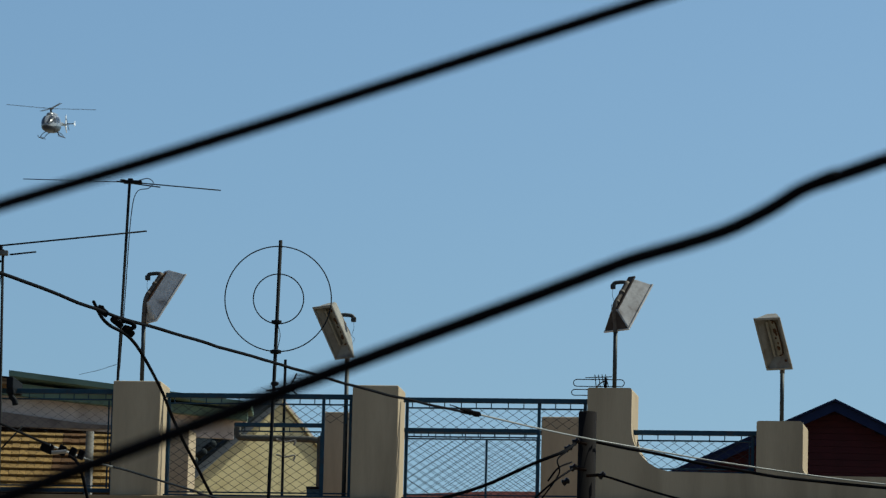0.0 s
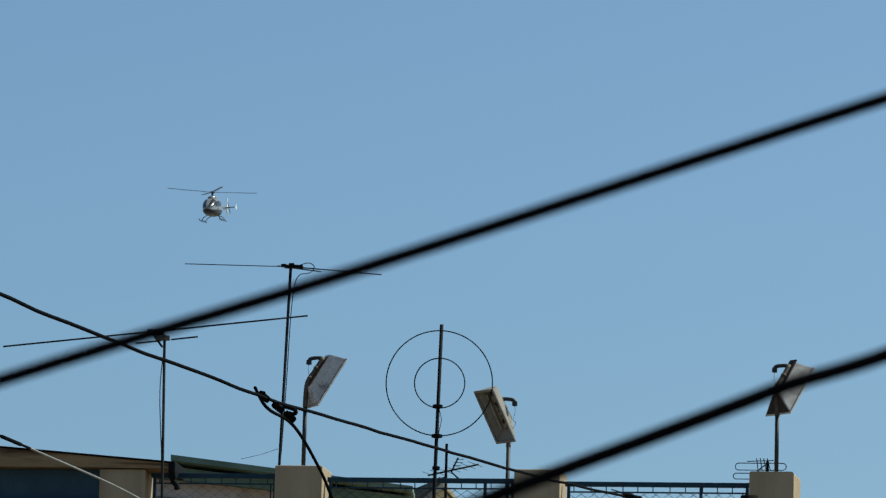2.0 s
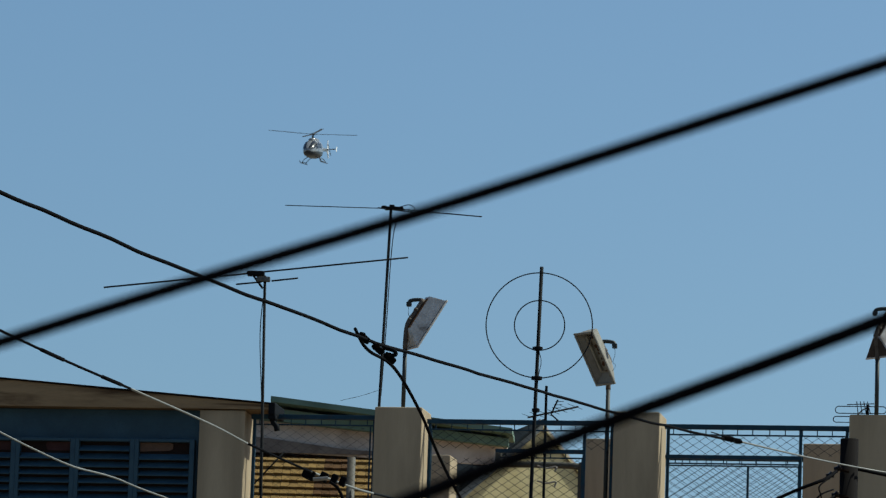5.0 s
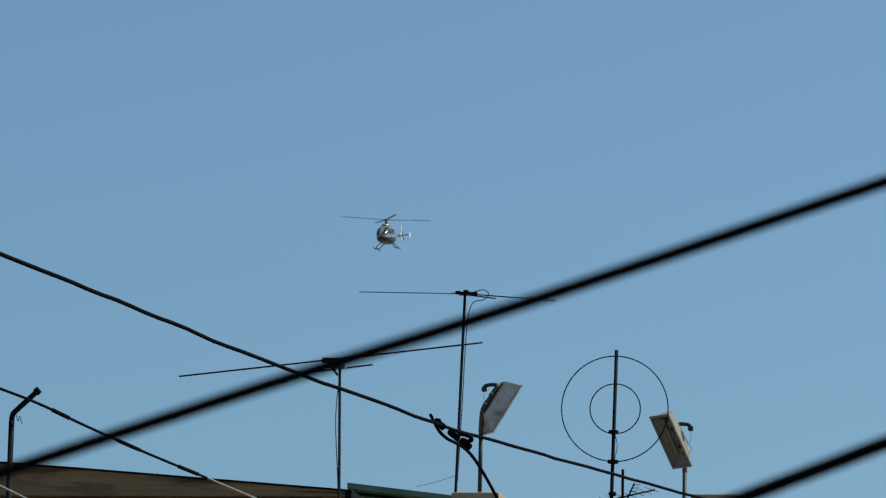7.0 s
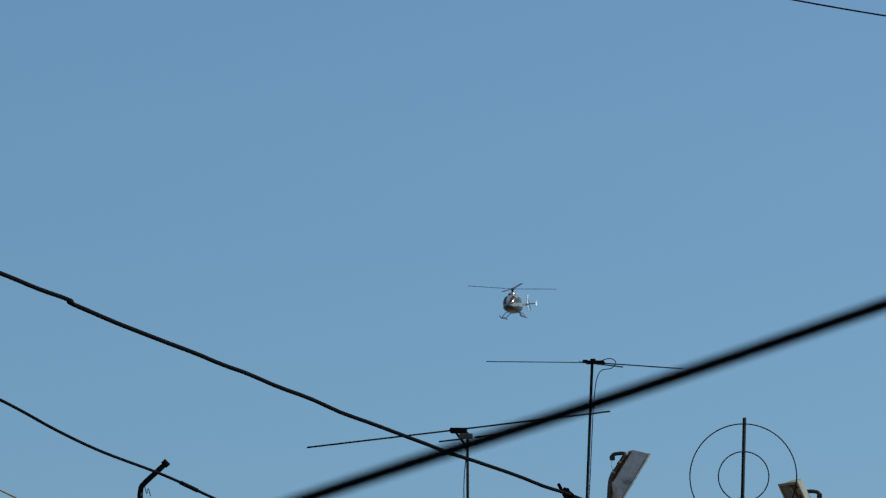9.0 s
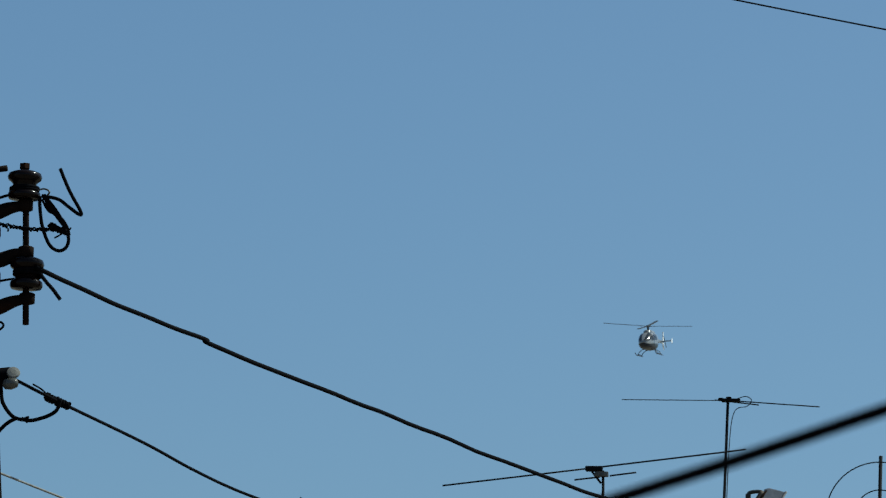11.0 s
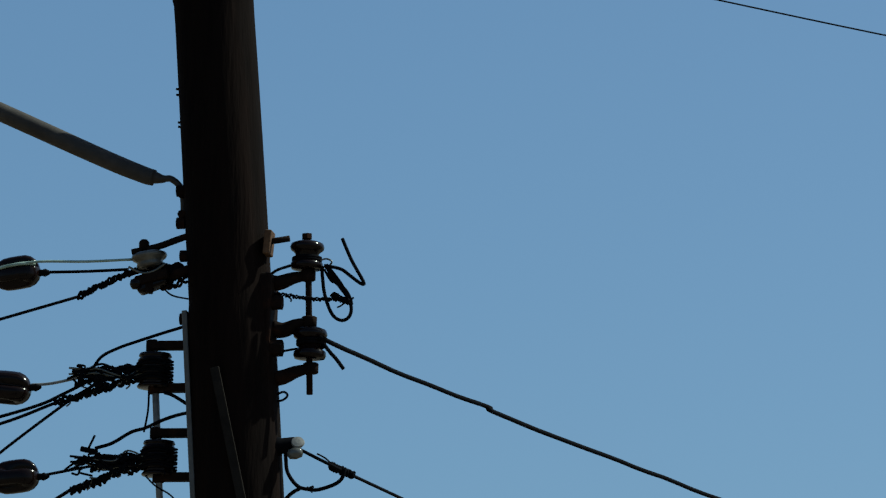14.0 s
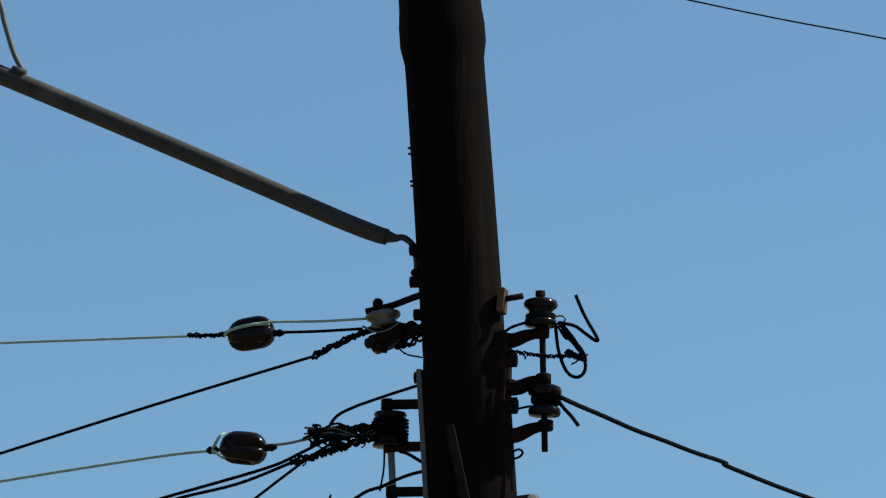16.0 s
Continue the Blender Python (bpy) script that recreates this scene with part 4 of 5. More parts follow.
# lower hook insulator
fit_part("hook_insulator", lathe(B(), [(0.02, -0.075), (0.03, -0.065), (0.031, -0.02), (0.026, -0.012), (0.026, 0.03), (0.0225, 0.04), (0.008, 0.044)], 20, pose(-3.385, 15.98, 7.548, 0, 84)), CABLE, smooth=True)
fit_part("insulator_knob", lathe(B(), [(0.006, -0.026), (0.016, -0.02), (0.0205, 0.0), (0.016, 0.02), (0.006, 0.026)], 16, pose(-3.345, 15.95, 7.517, 0, 80)), GLASS_GREY, smooth=True)
fit_part("hook", tube(B(), [(-3.47, 16, 7.545), (-3.4, 16, 7.545)], 0.018, 10), IRON, smooth=True)
lead([(-3.386, 7.53), (-3.384, 7.507), (-3.376, 7.46), (-3.342, 7.416), (-3.3, 7.404), (-3.269, 7.404), (-3.22, 7.42), (-3.195, 7.44), (-3.186, 7.472)], 0.0065)
lead([(-3.33, 7.41), (-3.363, 7.39), (-3.4, 7.35)], 0.0065)
twist([(-3.312, 7.408), (-3.29, 7.404)], 0.008, 3, strands=3, fray=False)
fit_part("insulator_disc", lathe(B(), [(0.008, -0.008), (0.02, -0.006), (0.0225, 0.0), (0.02, 0.005), (0.008, 0.007)], 20, pose(-3.338, 15.955, 7.554, 60, 24)), mat("cut_pipe_end", (0.11, 0.108, 0.1), (0.16, 0.155, 0.145), 0.6, 20, 0.1))
# strap of flat iron on the face of the pole
fit_part("strap", box(B(), -0.015, 0.015, -0.004, 0.004, -0.75, 0.14, 0.002, pose(-3.567, 15.84, 7.648, 0, -13.5)), mat("dull_zinc_strap", (0.009, 0.0072, 0.006), (0.018, 0.0145, 0.012), 0.85, 20, 0.2, stain=(0.006, 0.0045, 0.0035), stain_scale=9, stain_amount=0.7, spec=0.08))

# shaded side: long back strap, bars and spools
fit_part("back_strap", box(B(), -0.009, 0.009, -0.02, 0.02, -0.75, 0.32, 0.003, pose(-3.708, 15.97, 7.68, 0, -4.7)), mat("zinc_channel", (0.06, 0.059, 0.057), (0.1, 0.097, 0.092), 0.6, 25, 0.15, spec=0.3))
for xa, za, xb, zb in ((-3.85, 7.89, -3.726, 7.892), (-3.838, 7.747, -3.716, 7.75), (-3.826, 7.596, -3.702, 7.599), (-3.812, 7.449, -3.69, 7.452)):
    fit_part("cross_bar", box(B(), xa, xb, 15.98, 16.02, za - 0.014, za + 0.014, 0.004), IRON)
    fit_part("eye", lathe(B(), [(0.012, -0.02), (0.02, -0.017), (0.02, 0.017), (0.012, 0.02)], 12, pose(xa, 16, za)), IRON, smooth=True)
fit_part("rod", tube(B(), [(-3.845, 16, 7.91), (-3.806, 16, 7.391), (-3.79, 16, 7.2)], 0.0115, 10), mat("zinc_rod", (0.1, 0.098, 0.092), (0.17, 0.165, 0.155), 0.55, 25, 0.1, spec=0.3), smooth=True)
spool("spool_insulator", -3.837, 7.80, r=0.058, h=0.108, grooves=5, neck=0.88)
spool("spool_insulator", -3.813, 7.506, r=0.056, h=0.108, grooves=5, neck=0.88)
for x, z in ((-3.768, 8.30), (-3.752, 8.188), (-3.772, 8.41), (-3.745, 7.975)):
    fit_part("bolt_head", tube(B(), [(x + 0.02, 15.98, z), (x - 0.008, 15.98, z)], 0.02, 8), IRON)
for z in (8.63, 8.645, 8.74, 8.76):
    a = axis(z) + Vector((-2.95, 16, 0))
    fit_part("nail", tube(B(), [(a.x - 0.13, 15.99, z), (a.x - 0.146, 15.99, z + 0.003)], 0.004, 6), IRON)
for x, z in ((-3.837, 7.80), (-3.813, 7.506)):
    for k in range(3):
        turns = [(x + 0.059 * math.cos(a), 16 + 0.059 * math.sin(a), z - 0.035 + 0.025 * k + 0.0016 * a + 0.004 * math.sin(3 * a)) for a in (i * 0.35 for i in range(38))]
        fit_part("tie_wire", tube(B(), turns, 0.0045, 6), CABLE, smooth=True)
    for k in range(8):
        a, zz = random.uniform(-1.2, 1.2), z + random.uniform(-0.05, 0.05)
        p = Vector((x + 0.055 * math.cos(a), 15.95, zz))
        fit_part("loose_end", tube(B(), [p, p + Vector((random.uniform(0.0, 0.022), -0.01, random.uniform(-0.012, 0.012)))], 0.0035, 5), CABLE)
# top spool on its strap
lead([(-3.925, 8.203), (-3.88, 8.212), (-3.832, 8.223), (-3.77, 8.245), (-3.72, 8.262)], 0.0115, IRON, 15.98, 4, "strap_bar")
fit_part("bolt_head", lathe(B(), [(0.008, -0.02), (0.017, -0.016), (0.018, 0.008), (0.01, 0.018)], 12, pose(-3.885, 15.98, 8.228)), IRON, smooth=True)
fit_part("spool_insulator", lathe(B(), [(0.024, -0.03), (0.04, -0.026), (0.046, -0.018), (0.043, -0.01), (0.045, -0.004), (0.055, 0.003), (0.06, 0.01), (0.058, 0.018), (0.046, 0.024), (0.02, 0.026)], 26, pose(-3.864, 15.98, 8.176, 0, -9)), PORCELAIN_WHITE, smooth=True)
fit_part("clamp_body", box(B(), -0.055, 0.05, -0.03, 0.03, -0.025, 0.025, 0.01, pose(-3.85, 15.98, 8.1, 0, -20)), PORCELAIN)
fit_part("clamp_bolt", tube(B(), [(-3.86, 15.96, 8.06), (-3.85, 15.96, 8.12)], 0.016, 8), IRON)
fit_part("insulator_knob", lathe(B(), [(0.006, -0.02), (0.017, -0.014), (0.02, 0), (0.017, 0.014), (0.006, 0.02)], 14, pose(-3.9, 15.95, 8.09, 0, 80)), PORCELAIN, smooth=True)
twist([(-3.86, 8.15), (-3.82, 8.14), (-3.79, 8.13), (-3.755, 8.15)], 0.02, 4, strands=3)
twist([(-3.9, 8.11), (-3.84, 8.09), (-3.79, 8.085), (-3.74, 8.11)], 0.009, 4, strands=2, material=IRON)
lead([(-3.925, 8.145), (-3.88, 8.125), (-3.84, 8.13), (-3.80, 8.155)], 0.004, BARE_WIRE, 15.94)
fit_part("clamp_jaw", box(B(), -0.06, 0.055, -0.035, -0.005, -0.016, 0.016, 0.008, pose(-3.845, 15.97, 8.112, 0, -14)), IRON)
fit_part("clamp_tail", tube(B(), [(-3.79, 15.97, 8.12), (-3.715, 15.97, 8.145)], 0.016, 8), IRON, smooth=True)
twist([(-4.109, 8.055), (-4.021, 8.098), (-3.928, 8.137), (-3.87, 8.15)], 0.009, 9, strands=3)
lead([(-3.83, 8.10), (-3.79, 8.06), (-3.73, 8.045)], 0.003)
for k in range(9):
    p = Vector((-3.785 + random.uniform(-0.02, 0.03), 15.96, 8.14 + random.uniform(-0.02, 0.03)))
    fit_part("loose_end", tube(B(), [p, p + Vector((random.uniform(-0.03, 0.035), 0, random.uniform(-0.03, 0.03)))], 0.0035, 5), CABLE)
# second and third spools: bound tails
for dz, dx in ((0.0, 0.0), (-0.297, 0.022)):
    twist([(-4.109 + dx, 7.801 + dz), (-4.011 + dx, 7.809 + dz), (-3.87 + dx, 7.813 + dz)], 0.008, 6, strands=3)
    for k in range(13):
        a, c, m = random.uniform(-0.035, 0.035), random.uniform(-0.012, 0.012), random.uniform(-0.03, 0.03)
        lead([(-3.86 + dx, 7.80 + dz + a), (-3.93 + dx, 7.80 + dz + m), (-4.0 + dx + m, 7.795 + dz + a * 0.8), (-4.07 + dx + 2 * c, 7.795 + dz + c), (-4.1 + dx + m, 7.79 + dz + 2 * c)], random.uniform(0.0028, 0.0048), (CABLE, BARE_WIRE, CABLE)[k % 3], random.uniform(15.95, 16.01), name="binding_wire")
    twist([(-4.171 + dx * 3, 7.699 + dz), (-4.066 + dx * 2, 7.728 + dz), (-3.99 + dx, 7.752 + dz), (-3.87 + dx, 7.785 + dz)], 0.0115, 9, strands=2)
    twist([(-4.12 + dx * 2, 7.715 + dz), (-4.03 + dx, 7.742 + dz), (-3.92 + dx, 7.772 + dz)], 0.0065, 12, strands=2, material=BARE_WIRE)
    twist([(-4.06 + dx, 7.775 + dz), (-3.98 + dx, 7.79 + dz), (-3.87 + dx, 7.80 + dz)], 0.012, 6, strands=2)
    for k in range(18):
        p = Vector((random.uniform(-4.1, -3.88) + dx, 15.95, 7.785 + dz + random.uniform(-0.03, 0.02)))
        fit_part("loose_end", tube(B(), curve_through([p, p + Vector((random.uniform(-0.02, 0.02), 0, random.uniform(-0.03, 0.02))), p + Vector((random.uniform(-0.05, 0.03), 0, random.uniform(-0.05, 0.03)))], 3), 0.004, 5), CABLE)
lead([(-4.05, 7.806), (-4.017, 7.853), (-3.96, 7.882), (-3.905, 7.901), (-3.82, 7.928), (-3.732, 7.955), (-3.66, 7.985)], 0.0055)
lead([(-3.852, 7.742), (-3.853, 7.67), (-3.864, 7.598)], 0.0035)
lead([(-4.027, 7.545), (-3.97, 7.562), (-3.908, 7.598), (-3.86, 7.612), (-3.804, 7.637), (-3.75, 7.655), (-3.69, 7.667)], 0.006)
lead([(-4.075, 7.544), (-4.05, 7.538), (-4.019, 7.533)], 0.0095)
lead([(-4.049, 7.545), (-4.029, 7.589)], 0.004)
lead([(-3.8, 7.73), (-3.77, 7.72), (-3.72, 7.69)], 0.006)
lead([(-3.86, 7.46), (-3.82, 7.42), (-3.77, 7.39), (-3.73, 7.35)], 0.003)


def strain_insulator(x, z, spin, lean, tied=True, label="dark glazed egg strain insulator hung in a wire"):
    """A ribbed porcelain block with the two wire loops round it."""
    ob = thing("strain_insulator", pose(x, 16, z), label, "insulator", "strain insulators")
    # an oval block with a wire groove let in from either end
    bm = B()
    n, rows = 44, []
    profile = [(0.0, 0.35), (0.05, 0.62), (0.14, 0.84), (0.26, 0.97), (0.4, 1.0), (0.6, 1.0), (0.74, 0.98), (0.86, 0.86), (0.95, 0.64), (1.0, 0.36)]
    for u, f in profile:
        ring_ = []
        for k in range(n):
            q = 2 * math.pi * k / n
            cut = 0.5 * math.exp(-(((q - 2.3 - spin + math.pi) % (2 * math.pi) - math.pi) / 0.24) ** 2) * min(1, max(0, (u - 0.24) * 6))
            cut += 0.5 * math.exp(-(((q - 3.9 - spin + math.pi) % (2 * math.pi) - math.pi) / 0.24) ** 2) * min(1, max(0, (0.76 - u) * 6))
            flat = 1.03 - 0.13 * abs(math.sin(1.5 * q + 0.6))
            rad = 0.058 * f * flat * (1 - cut)
            ring_.append(bm.verts.new((0.156 * (u - 0.5), rad * math.cos(q), rad * math.sin(q))))
        rows.append(ring_)
    for p, q in zip(rows, rows[1:]):
        for k in range(n):
            bm.faces.new((p[k], p[(k + 1) % n], q[(k + 1) % n], q[k]))
    bm.faces.new(rows[0][::-1]), bm.faces.new(rows[-1])
    bmesh.ops.transform(bm, matrix=pose(0, 0, 0, 0, -lean), verts=bm.verts)
    part("block", bm, PORCELAIN, ob, "dark brown glazed porcelain", smooth=True)
    if tied:
        for pts in ([(-0.108, 0, -0.004), (-0.088, -0.036, -0.014), (-0.066, -0.058, -0.03), (-0.05, -0.056, -0.04)], [(-0.108, 0, 0.0), (-0.09, -0.032, 0.01), (-0.076, -0.05, 0.024), (-0.066, -0.048, 0.038), (-0.06, -0.03, 0.048)]):
            part("wire_loop", tube(B(), curve_through(pts, 5), 0.0055, 8), GREENWIRE, ob, "pale wire loop", smooth=True)
        part("knot", lathe(B(), [(0.006, -0.022), (0.014, -0.012), (0.012, 0.0), (0.015, 0.01), (0.006, 0.02)], 10, pose(-0.104, 0, -0.002, 0, 90)), CABLE, ob, smooth=True)
    else:
        part("wire_loop", tube(B(), curve_through([(-0.095, 0, -0.003), (-0.07, -0.04, 0.004), (-0.02, -0.052, 0.016), (0.03, -0.05, 0.024), (0.07, -0.03, 0.027)], 5), 0.0055, 8), GREENWIRE, ob, smooth=True)
    part("neck", lathe(B(), [(0.006, -0.022), (0.013, -0.014), (0.011, -0.002), (0.014, 0.008), (0.008, 0.02), (0.004, 0.026)], 10, pose(0.09, 0, 0.003, 0, 88)), CABLE, ob, smooth=True)
    return ob


strain_insulator(-4.322, 8.139, 0.15, 9, tied=False)
strain_insulator(-4.337, 7.75, 0.5, -6)
strain_insulator(-4.297, 7.45, 0.1, 7)
twist([(-4.54, 8.139), (-4.47, 8.138), (-4.40, 8.14)], 0.0075, 7, material=CABLE, fray=False)


def span(pts, r, material, label, **kw):
    a, c = Vector(pts[1]), Vector(pts[2])
    if (a - Vector(pts[0])).length > 1.5:  # keep the far stretch in line
        pts = [pts[0], tuple(a + (a - c).normalized() * 0.5), *pts[1:]]
    return wire("overhead_wire", pts, r, material, label, 6, **kw)


GREY_SPAN, BLACK_SPAN = "pale green sheathed wire running to the pole", "thin black wire running to the pole"
span([(-9.0, 16.6, 8.3), (-5.2, 16.02, 8.136), (-4.537, 16, 8.139), (-4.40, 16, 8.14)], 0.0045, GREENWIRE, GREY_SPAN)
span([(-4.314, 15.95, 8.163), (-4.221, 15.96, 8.172), (-4.082, 15.97, 8.172), (-3.92, 15.97, 8.177)], 0.0045, GREENWIRE, GREY_SPAN)
span([(-4.22, 16, 8.144), (-4.081, 16, 8.145), (-3.94, 16, 8.15)], 0.0052, CABLE, BLACK_SPAN)
span([(-9.0, 16.5, 6.8), (-5.183, 16, 7.751), (-4.597, 16, 7.922), (-4.109, 16, 8.059)], 0.0052, CABLE, BLACK_SPAN)
span([(-9.0, 16.6, 7.2), (-5.179, 16, 7.656), (-4.884, 16, 7.697), (-4.59, 16, 7.735), (-4.43, 16, 7.748)], 0.005, GREENWIRE, GREY_SPAN)
span([(-4.255, 16, 7.762), (-4.19, 16, 7.766), (-4.109, 16, 7.782), (-4.04, 16, 7.796)], 0.005, CABLE_GREY, GREY_SPAN)
span([(-9.0, 16.5, 6.6), (-4.873, 16, 7.517), (-4.584, 16, 7.596), (-4.26, 16, 7.683), (-4.144, 16, 7.731), (-4.03, 16, 7.79)], 0.0058, CABLE, BLACK_SPAN)
span([(-9.0, 16.4, 6.3), (-4.873, 15.98, 7.478), (-4.583, 15.98, 7.575), (-4.348, 15.98, 7.629), (-4.16, 15.98, 7.699)], 0.0055, CABLE, BLACK_SPAN)
span([(-7.5, 16, 4.4), (-4.684, 15.96, 7.205), (-4.486, 15.96, 7.399), (-4.335, 15.96, 7.532), (-4.13, 15.96, 7.688), (-4.06, 15.97, 7.738), (-4.0, 15.98, 7.775)], 0.005, CABLE, BLACK_SPAN)
span([(-9.0, 16.6, 6.9), (-4.867, 16, 7.387), (-4.576, 16, 7.415), (-4.38, 16, 7.445)], 0.005, GREENWIRE, GREY_SPAN)
span([(-4.21, 16, 7.456), (-4.115, 16, 7.474), (-4.0, 16, 7.495)], 0.005, CABLE, BLACK_SPAN)
span([(-6.5, 16, 5.4), (-4.3, 15.96, 7.27), (-4.112, 15.96, 7.392), (-4.06, 15.96, 7.42)], 0.006, CABLE, BLACK_SPAN)

# street lamp arm with its conduit
ARM = thing("street_lamp_arm", pose(-3.76, 16, 8.34), "grey-brown steel street lamp arm bolted to the pole", "lamp arm")
ARMMAT = mat("dull_brown_steel", (0.02, 0.017, 0.015), (0.04, 0.033, 0.028), 0.7, 12, 0.2, stain=(0.085, 0.075, 0.068), stain_scale=6, stain_amount=0.4, spec=0.25)
arm_pts = [(-4.4, 0.0, 1.88), (-3.0, 0, 1.392), (-1.48, 0, 0.731), (-0.779, 0, 0.419), (-0.3, 0, 0.2), (-0.15, 0, 0.136), (-0.105, 0, 0.121)]
pts = curve_through(arm_pts, 6)
part("arm", tube(B(), pts, 0.03, 16, [0.036 - 0.0085 * i / (len(pts) - 1) for i in range(len(pts))]), ARMMAT, ARM, smooth=True)
end = curve_through([(-0.13, 0, 0.13), (-0.1, 0, 0.122), (-0.075, 0, 0.117), (-0.045, 0, 0.116), (-0.012, 0, 0.085), (0.0, 0, 0.03), (0.0, 0, -0.03)], 5)
part("flattened_end", tube(B(), end, 0.02, 12, [0.0275 - 0.0165 * min(1, i / 12) for i in range(len(end))]), ARMMAT, ARM, smooth=True)
for x in (-1.42,):
    part("collar", tube(B(), [(x - 0.015, -0.01, 0.745), (x + 0.03, -0.01, 0.728)], 0.016, 12), ARMMAT, ARM, smooth=True)
part("conduit", tube(B(), curve_through([(-1.75, 0, 1.55), (-1.516, 0, 1.04), (-1.474, 0, 0.917), (-1.435, 0, 0.805), (-1.398, 0, 0.738)], 5), 0.0095, 10), mat("grey_conduit", (0.06, 0.056, 0.05), (0.1, 0.094, 0.085), 0.7, 20, 0.1), ARM, smooth=True)
for x, z in ((-0.004, 0.06), (0.0, -0.01)):
    part("bolt", tube(B(), [(x, -0.03, z), (x, 0.02, z)], 0.014, 8), IRON, ARM)

# ---- wires further along ----
CL = thing("wire_clamp", pose(-1.608, 24.5, 8.311), "black tap clamps on the slung wire", "clamp")
for x, z in ((-0.05, 0.03), (0.02, -0.022), (0.08, -0.066)):
    part("clamp_block", box(B(), -0.032, 0.032, -0.025, 0.025, -0.016, 0.016, 0.008, pose(x, 0, z, 0, 38)), CABLE, CL)
    part("bolt", tube(B(), [(x, -0.05, z + 0.01), (x, 0.03, z + 0.01)], 0.011, 8), IRON, CL)
part("loop", tube(B(), curve_through([(0.05, -0.03, -0.02), (0.1, -0.04, -0.035), (0.11, -0.04, -0.055), (0.07, -0.04, -0.06)], 4), 0.01, 8), CABLE, CL, smooth=True)
wire("tap_wire", [(-1.69, 24.3, 8.355), (-1.66, 24.45, 8.305), (-1.624, 24.584, 8.282), (-1.56, 24.914, 8.285), (-1.504, 25.204, 8.241), (-1.422, 25.628, 8.116), (-1.361, 25.944, 7.984), (-1.274, 26.393, 7.837), (-1.1, 27.2, 7.6), (-0.6, 29.5, 7.2), (1.1, 38.9, 7.8)], 0.0085, CABLE, "black tap wire drooping from the clamps")
DROP = [(-3.33, 15.95, 7.53), (-3.205, 16.05, 7.476), (-3.092, 17.012, 7.504), (-3.001, 17.481, 7.49), (-2.91, 17.95, 7.488), (-2.78, 18.619, 7.507), (-2.667, 19.205, 7.508), (-2.515, 19.986, 7.515), (-2.37, 20.75, 7.531)]
wire("overhead_wire", DROP, 0.0055, CABLE, "black drop wire from the hook insulator")
line = curve_through(DROP, 6)
for i in (33, 40, 46):
    wire("wire_tape", [line[i - 1], line[i], line[i + 1]], 0.0085, CABLE, "black tape wound on the drop wire", 3)
wire("overhead_wire", [(-2.37, 20.75, 7.531), (-2.15, 21.8, 7.54), (-2.03, 22.49, 7.542)], 0.005, CABLE_GREY, "pale bare stretch of the drop wire")
wire("overhead_wire", [(-2.03, 22.49, 7.542), (-1.93, 23.0, 7.547), (-1.823, 23.561, 7.556)], 0.006, CABLE, "dark sheathed stretch of the drop wire")
wire("overhead_wire", [(-1.823, 23.561, 7.556), (-1.673, 24.33, 7.58), (-1.6, 24.7, 7.6)], 0.006, CABLE_GREY, "pale bare stretch of the drop wire by the connectors")
wire("overhead_wire", [(-1.6, 24.7, 7.6), (-1.537, 25.035, 7.622), (-1.282, 26.351, 7.688), (-1.0, 27.7, 7.76), (1.1, 38.9, 8.5)], 0.006, DARKMETAL, "dark bare end of the drop wire")


def bound_joint(at, along, half, r, label):
    """A joint in a wire: a core with tails wound unevenly round it."""
    ob = thing("wire_joint", Matrix.Translation(at), label, "joint")
    d = Vector(along).normalized()
    side = d.cross(Vector((0, 1, 0))).normalized()
    back = d.cross(side)
    part("core", tube(B(), [-d * half * 1.1, d * half * 1.1], r * 0.8, 10), CABLE, ob, smooth=True)
    for ph in (0.0, 2.1, 4.2):
        coil = []
        for k in range(49):
            f = k / 24 - 1
            wild = noise.noise(Vector((f * 3 + ph, ph, at[0])))
            q = ph + 11 * f + 2.0 * wild
            coil.append(d * half * f + r * (1 + 0.5 * wild) * (math.cos(q) * side + math.sin(q) * back))
        part("binding", tube(B(), coil, r * 0.42, 6), CABLE, ob, smooth=True)
    part("tail", tube(B(), curve_through([-d * half * 0.6, -d * half * 1.5 + side * r * 1.3, -d * half * 2.3 + side * r * 1.6], 4), r * 0.3, 6), CABLE, ob)
    return ob


bound_joint((-3.208, 16.05, 7.477), (0.09, 0.02, -0.038), 0.042, 0.011, "black wire joint bound on the drop wire")
CL2 = thing("wire_clamp", pose(-1.83, 23.6, 7.55), "black split-bolt connectors on the drop wire", "clamp")
for x, z, w in ((0.0, 0.0, 0.032), (0.07, -0.01, 0.02), (0.12, -0.018, 0.016), (0.16, -0.028, 0.016)):
    part("clamp_block", box(B(), -w, w * 0.8, -0.03, 0.03, -0.026, 0.018, 0.006, pose(x, 0, z, 0, 22)), CABLE, CL2)
part("jumper", tube(B(), curve_through([(0.1, -0.04, -0.04), (0.14, -0.04, -0.07), (0.17, -0.04, -0.14), (0.2, -0.04, -0.26)], 4), 0.0075, 8), CABLE, CL2, smooth=True)
part("stub", tube(B(), [(0.02, -0.04, -0.03), (0.09, -0.04, -0.022)], 0.009, 8), GALV, CL2)
wire("overhead_wire", [(-3.45, 15.9, 7.25), (-3.1, 16.972, 7.197), (-2.9, 18.0, 7.15), (-2.68, 19.139, 7.122), (-2.6, 19.548, 7.112), (-2.504, 20.045, 7.11), (-2.404, 20.563, 7.135), (-2.266, 21.272, 7.144), (-1.8, 23.5, 7.2), (1.1, 38.9, 8.2)], 0.004, CABLE_GREY, "pale bare drop wire")
